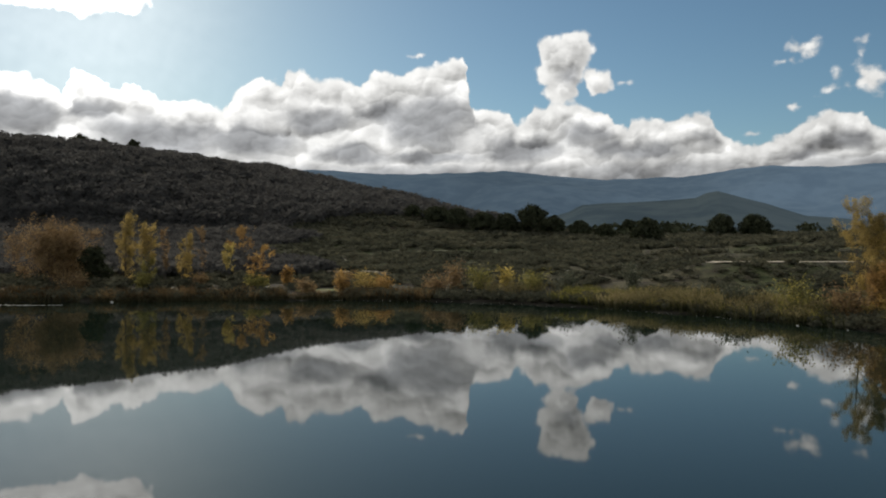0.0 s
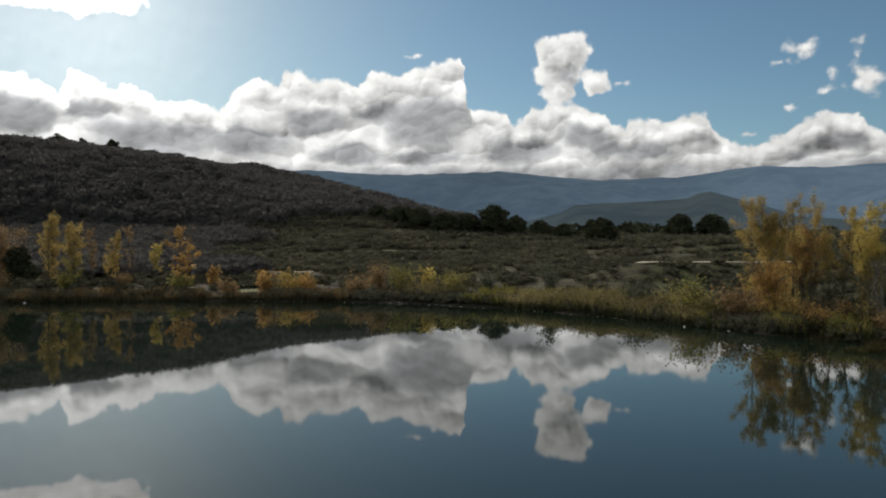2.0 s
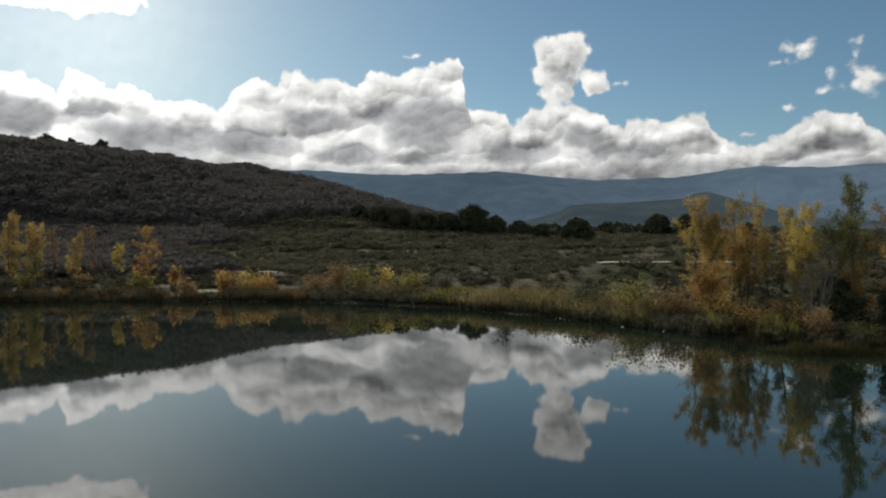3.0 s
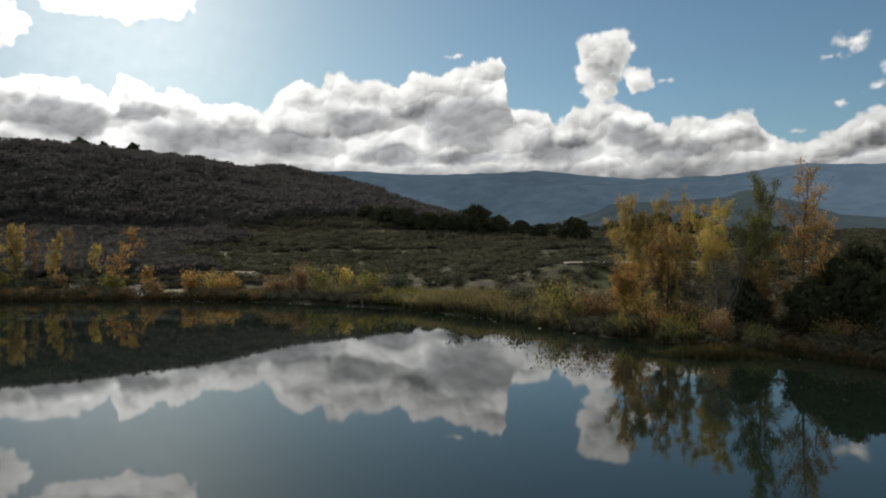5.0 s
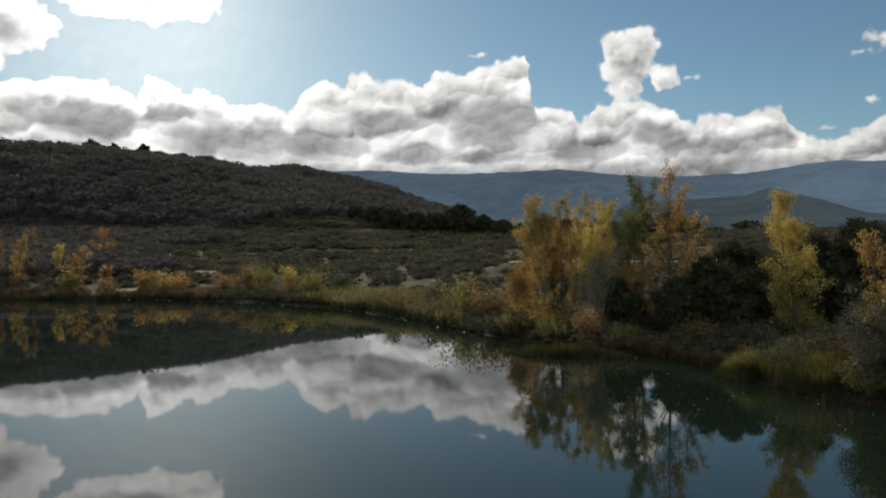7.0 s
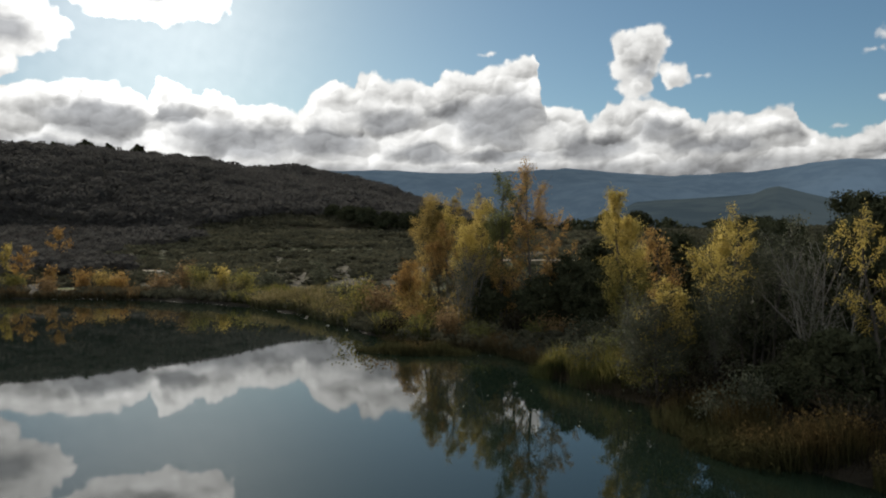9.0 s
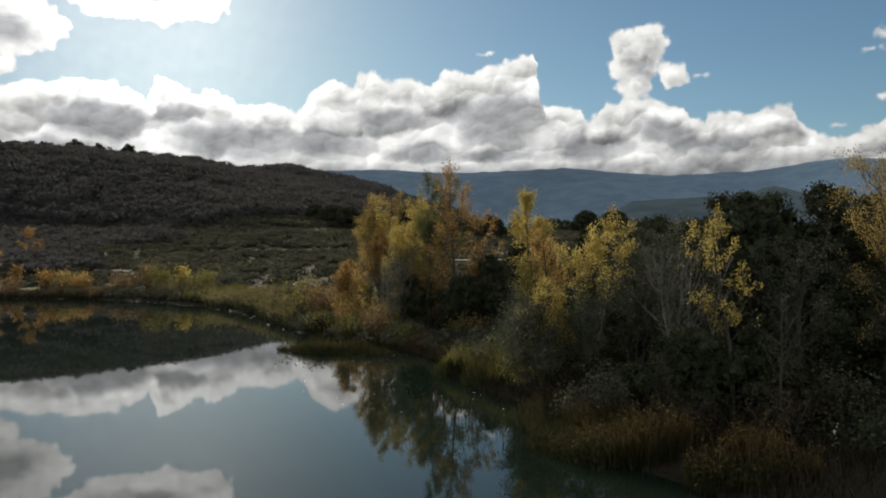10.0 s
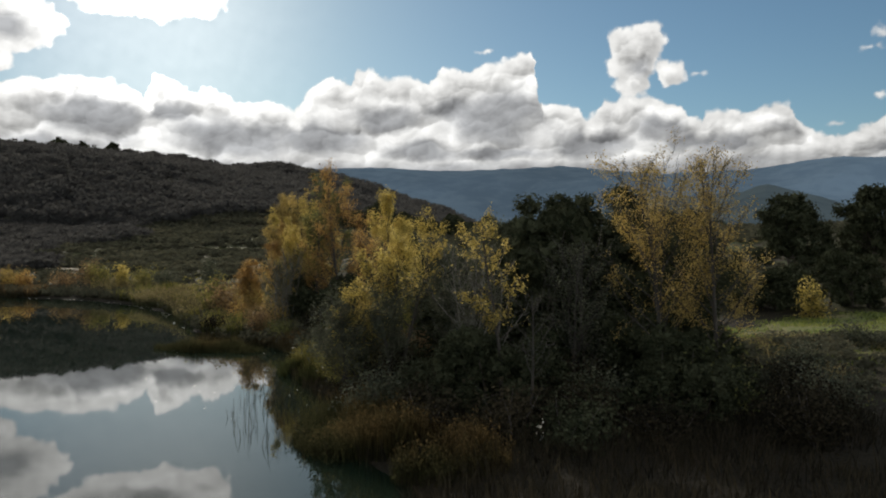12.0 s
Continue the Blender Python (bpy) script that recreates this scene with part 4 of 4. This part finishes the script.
broadleaf("aspen", 55.7, 38.9, 5.5, 3.0, M_YELLOW, "young aspen with bright yellow upper leaves", 29, 19000, 0.07, 4, 24, 1.2, 0.04, 0.06, group=GROVE, second=M_OLIVE, split=0.55)
broadleaf("willow", 54.7, 39.0, 5.0, 4.2, M_OLIVE, "grey-green sallow at the edge of the reeds", 42, 22000, 0.078, 6, 34, 1.0, 0.05, 0.03, M_BARK, GROVE, second=M_LIME, split=0.3)
broadleaf("poplar", 55.9, 41.0, 8.0, 1.9, M_ORANGE, "thin golden brown poplar with gaps in its crown", 43, 6400, 0.075, 1, 24, 1.6, 0.15, 0.25, group=GROVE, loose=0.08)
broadleaf("poplar", 57.9, 38.4, 8.8, 2.9, M_YELLOW, "slim golden poplar, grey-green lower down", 30, 27000, 0.072, 3, 30, 1.9, 0.05, 0.08, group=GROVE, loose=0.08, second=M_OLIVE, split=0.6)
broadleaf("willow", 61.3, 36.7, 6.8, 3.4, M_OLIVE, "grey willow with pale bare stems", 31, 5200, 0.075, 7, 40, 1.7, 0.45, 0.10, M_BARK_PALE, GROVE)
broadleaf("willow", 60.4, 40.4, 8.0, 4.4, M_OLIVE, "grey-green willow in front of dark oaks", 44, 20000, 0.085, 5, 30, 1.3, 0.15, 0.12, M_BARK, GROVE)
broadleaf("willow", 66.0, 36.0, 7.2, 4.4, M_OLIVE, "grey willow with thinning leaves", 32, 6000, 0.08, 4, 28, 1.2, 0.25, 0.12, M_BARK, GROVE)
broadleaf("aspen", 62.8, 33.4, 8.5, 2.3, M_YELLOW, "thin young aspen with few golden leaves", 33, 4200, 0.068, 1, 22, 0.7, 0.15, 0.34, M_BARK, GROVE, loose=0.05)
broadleaf("aspen", 64.0, 31.8, 5.2, 1.8, M_OLIVE, "thin leafless sapling with a grey stem", 34, 300, 0.07, 1, 14, 0.8, 0.6, 0.3, M_BARK, GROVE)
broadleaf("aspen", 69.2, 33.2, 10.2, 3.8, M_GOLD, "tall open aspen with sparse golden leaves", 35, 17000, 0.06, 1, 36, 1.5, 0.1, 0.26, M_BARK, GROVE, top_bare=0.14)
broadleaf("aspen", 71.3, 33.0, 9.9, 3.2, M_GOLD, "tall open aspen with thin golden brown leaves", 36, 13000, 0.06, 1, 34, 1.5, 0.15, 0.26, M_BARK, GROVE, top_bare=0.08)
bush_rng = np.random.default_rng(77)
DARKS = [(52.5, 60, 6.5, 6), (55, 63, 7.5, 7), (60, 62, 8, 8), (64, 56, 9.2, 8), (63, 47, 8.6, 6.5), (66.0, 41, 9.8, 7.5), (69, 39, 9.6, 6), (72, 44, 9, 7), (46, 63, 4.6, 5),
         (49.5, 59.5, 4.8, 5), (58.5, 48.5, 4.0, 4.4), (61.5, 43, 5.0, 4.4), (68.5, 36.5, 6.0, 5), (64.6, 39.2, 9.2, 6.6), (71, 38, 7, 5), (54, 57, 5.5, 5), (94.3, 92, 9.6, 10), (104, 93, 10, 10), (110, 94, 10, 12), (122, 90, 9, 10), (76, 88, 7.5, 9)]
for k, (x, y, h, w) in enumerate(DARKS):
    evergreen("dark_oak", x, y, h, w, "dense dark evergreen oak in the grove", 80 + k, 12000 if y < 64 else 4500, 0.13 if y < 64 else 0.28, group="dark oaks of the grove", low=0.04, clumps=44)
for k in range(20):
    x, y = bush_rng.uniform(60.5, 72.5), bush_rng.uniform(31, 38)
    evergreen("dark_bush", x, y, bush_rng.uniform(2.2, 4.0), bush_rng.uniform(2.8, 4.4), "dark evergreen bush below the trees", 200 + k, 3600, 0.11,
              M_OAK, 0.0, "shrub", "dark bushes below the trees", 18)
bush("yellow_bush", 87.4, 66.4, 3.4, 3.4, M_YELLOW, "small yellow bush at the meadow's edge", 120, 1500, 0.18)
SHRUBS = [(77, 41, 1.6, 3, M_OLIVE), (81, 36, 1.8, 3.5, M_GREEN), (75.5, 33, 2.2, 3.2, M_OLIVE), (85, 42, 2.0, 4, M_OLIVE), (78.6, 30, 3.0, 3.6, M_GREEN), (83, 48, 1.6, 3, M_OLIVE),
          (55.5, 52, 2.4, 3, M_LIME), (60, 36.5, 2.0, 2.6, M_OLIVE), (67, 33, 2.2, 3, M_OLIVE), (71.5, 33, 2.8, 4, M_GREEN), (43.5, 62.2, 2.4, 3, M_GOLD), (39.5, 64.5, 2.8, 3.6, M_ORANGE)]
for k in range(26):
    x, y = (float(v[0]) for v in along_shore(bush_rng, 1, (36, 62.6), (51.5, 43), 1.0, 7.5))
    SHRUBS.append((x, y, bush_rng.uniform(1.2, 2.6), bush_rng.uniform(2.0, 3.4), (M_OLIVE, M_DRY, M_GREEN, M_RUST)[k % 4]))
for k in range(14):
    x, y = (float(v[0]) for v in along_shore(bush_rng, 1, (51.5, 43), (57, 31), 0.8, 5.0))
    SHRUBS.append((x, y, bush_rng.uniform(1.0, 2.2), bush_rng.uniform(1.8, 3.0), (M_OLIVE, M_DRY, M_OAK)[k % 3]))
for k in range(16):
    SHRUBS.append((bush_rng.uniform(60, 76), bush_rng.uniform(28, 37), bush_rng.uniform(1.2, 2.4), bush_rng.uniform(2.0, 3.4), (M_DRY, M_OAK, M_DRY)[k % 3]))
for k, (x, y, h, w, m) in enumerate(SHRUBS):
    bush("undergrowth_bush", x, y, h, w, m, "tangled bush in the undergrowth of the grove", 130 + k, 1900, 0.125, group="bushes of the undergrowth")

for k in range(16):
    x, y = 80.5 + 2.3 * k + bush_rng.uniform(-0.8, 0.8), 69.5 + bush_rng.uniform(0, 5)
    evergreen("hedge_oak", x, y, bush_rng.uniform(3.4, 5.6), bush_rng.uniform(4.0, 5.6), "dark evergreen oak in the hedge behind the meadow", 400 + k, 2600, 0.2, M_OAK, 0.0,
              "tree", "oaks in the hedge", 22)

# ---- reeds and grass on the near shore ----
def disc(rng, count, cx, cy, rx, ry, turn=0.0):
    a, r = rng.uniform(0, 6.283, count), np.sqrt(rng.random(count))
    u, v = np.cos(a) * r * rx, np.sin(a) * r * ry
    t = radians(turn)
    return cx + u * math.cos(t) - v * math.sin(t), cy + u * math.sin(t) + v * math.cos(t)


def reed_bed(label, count, cx, cy, rx, ry, turn, height, mat, scale, cut, width=0.032, lean=0.18, plume=None):
    """An oval bed of reeds, tallest in the middle."""
    px, py = patchy(rng, *disc(rng, count, cx, cy, rx, ry, turn), scale, cut)
    t = radians(turn)
    u, v = (px - cx) * math.cos(t) + (py - cy) * math.sin(t), (py - cy) * math.cos(t) - (px - cx) * math.sin(t)
    mound = 1.1 - 0.6 * np.clip((u / rx) ** 2 + (v / ry) ** 2, 0, 1)
    blades("reeds", label, "reeds", rng, px, py, height * mound, width, mat, lean, plume=plume)


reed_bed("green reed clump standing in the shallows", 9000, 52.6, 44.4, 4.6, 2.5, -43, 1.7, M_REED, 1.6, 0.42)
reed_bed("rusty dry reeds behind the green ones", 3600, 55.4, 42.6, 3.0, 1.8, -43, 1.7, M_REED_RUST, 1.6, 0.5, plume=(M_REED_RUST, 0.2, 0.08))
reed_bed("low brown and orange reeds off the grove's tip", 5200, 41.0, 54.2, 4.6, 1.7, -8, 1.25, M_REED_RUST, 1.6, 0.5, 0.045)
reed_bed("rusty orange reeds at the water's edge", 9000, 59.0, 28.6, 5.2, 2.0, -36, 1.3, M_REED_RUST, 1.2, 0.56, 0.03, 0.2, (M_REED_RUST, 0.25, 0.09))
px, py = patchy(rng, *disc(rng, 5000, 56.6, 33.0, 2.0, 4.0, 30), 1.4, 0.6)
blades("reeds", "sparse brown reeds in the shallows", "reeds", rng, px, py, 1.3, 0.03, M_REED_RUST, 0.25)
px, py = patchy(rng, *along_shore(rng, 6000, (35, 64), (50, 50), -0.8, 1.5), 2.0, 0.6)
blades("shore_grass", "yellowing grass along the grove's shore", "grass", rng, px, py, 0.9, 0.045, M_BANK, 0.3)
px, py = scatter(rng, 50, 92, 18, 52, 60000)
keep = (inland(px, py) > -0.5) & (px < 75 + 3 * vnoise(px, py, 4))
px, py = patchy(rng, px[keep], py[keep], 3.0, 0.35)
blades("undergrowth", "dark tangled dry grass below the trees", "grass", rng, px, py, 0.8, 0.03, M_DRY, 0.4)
px, py = patchy(rng, *disc(rng, 36000, 94, 53, 20.5, 15), 3.0, 0.5)
blades("meadow_grass", "short green meadow grass", "grass", rng, px, py, 0.34, 0.05, M_GRASS, 0.45)
px, py = patchy(rng, *scatter(rng, 74, 112, 34, 52, 16000), 4.0, 0.62)
blades("meadow_tussocks", "rough brown and olive tussocks before the meadow", "grass", rng, px, py, 0.7, 0.05, M_REED_TAN, 0.5)
px, py = scatter(rng, 74, 106, 33, 52, 260)
px, py = patchy(rng, px, py, 5.0, 0.5)
thicket("meadow_scrub", "low brown and olive brush before the meadow", "scrub", rng, px, py, rng.uniform(0.5, 1.2, len(px)), 0.6, M_SCRUB, 90, 0.3, 1)
px, py = disc(rng, 420, 54.0, 35.0, 3.5, 7.5, 25)
keep = inland(px, py) < 0
blades("water_reeds", "single dark reed stalks standing in the water", "reeds", rng, px[keep], py[keep], 1.0, 0.02, M_DRY, 0.2, base=-0.1)
px, py = disc(rng, 4, 64.3, 27.4, 0.10, 0.10)
blades("pale_plume", "pale feathery grass head in the dark undergrowth", "grass", rng, px, py, 1.0, 0.02, M_DRY, 0.08, plume=(M_PALE, 1.0, 0.075))


def flakes(name, label, category, rng, px, py, size, mat):
    """Thin flat specks afloat on the lake."""
    k = len(px)
    a, r = rng.uniform(0, 6.283, k), size * rng.uniform(0.5, 1.6, k)
    along_x = np.stack([np.cos(a) * r, np.sin(a) * r, np.zeros(k)], 1)
    along_y = np.stack([-np.sin(a) * r * 0.4, np.cos(a) * r * 0.4, np.zeros(k)], 1)
    c = np.stack([px, py, np.full(k, 0.012)], 1)
    v = np.stack([c - along_x, c - along_y, c + along_x, c + along_y], 1).reshape(-1, 3)
    v[2::4, 2] += 0.02
    ob = part(name, mesh_np(name, v, [np.arange(4 * k).reshape(k, 4)], mat))
    return tagged(ob, label, category, kind="stuff")


px, py = disc(rng, 60, 46, 46, 6, 14, 30)
keep = inland(px, py) < -0.5
flakes("floating_leaves", "fallen pale leaves afloat by the shore", "leaves", rng, px[keep], py[keep], 0.045, M_PALE)
px, py = disc(rng, 110, -62, 94.5, 7.5, 0.5, 2)
flakes("pale_streak", "pale streak of flat specks on the far water", "foam", rng, px, py, 0.28, M_PALE)
px, py = along_shore(rng, 90, (-20, 104), (27, 78), -1.4, -0.4)
flakes("foam_flecks", "pale flecks of foam along the far shore", "foam", rng, px, py, 0.14, M_PALE)


def stone(x, y, size, seed):
    """A pale, water-worn stone at the lake's edge."""
    r = np.random.default_rng(seed)
    v, f = ball(2)
    v = v * (1 + 0.22 * np.sin(v @ r.normal(size=(3, 5)) * 2.2).mean(1, keepdims=True)) * (1.0, 0.7, 0.5) * size
    ob = part("stone", mesh_np("stone", v, [f], M_STONE, True))
    ob.location = (x, y, max(0.0, float(ground_z(x, y))) + size * 0.25)
    return tagged(ob, "small pale stone at the water's edge", "stone", "pale stones by the water")


for k, (x, y, size) in enumerate([(29.8, 71.0, 0.13), (32.6, 67.2, 0.09), (-50.5, 99.6, 0.2)]):
    stone(x, y, size, 400 + k)
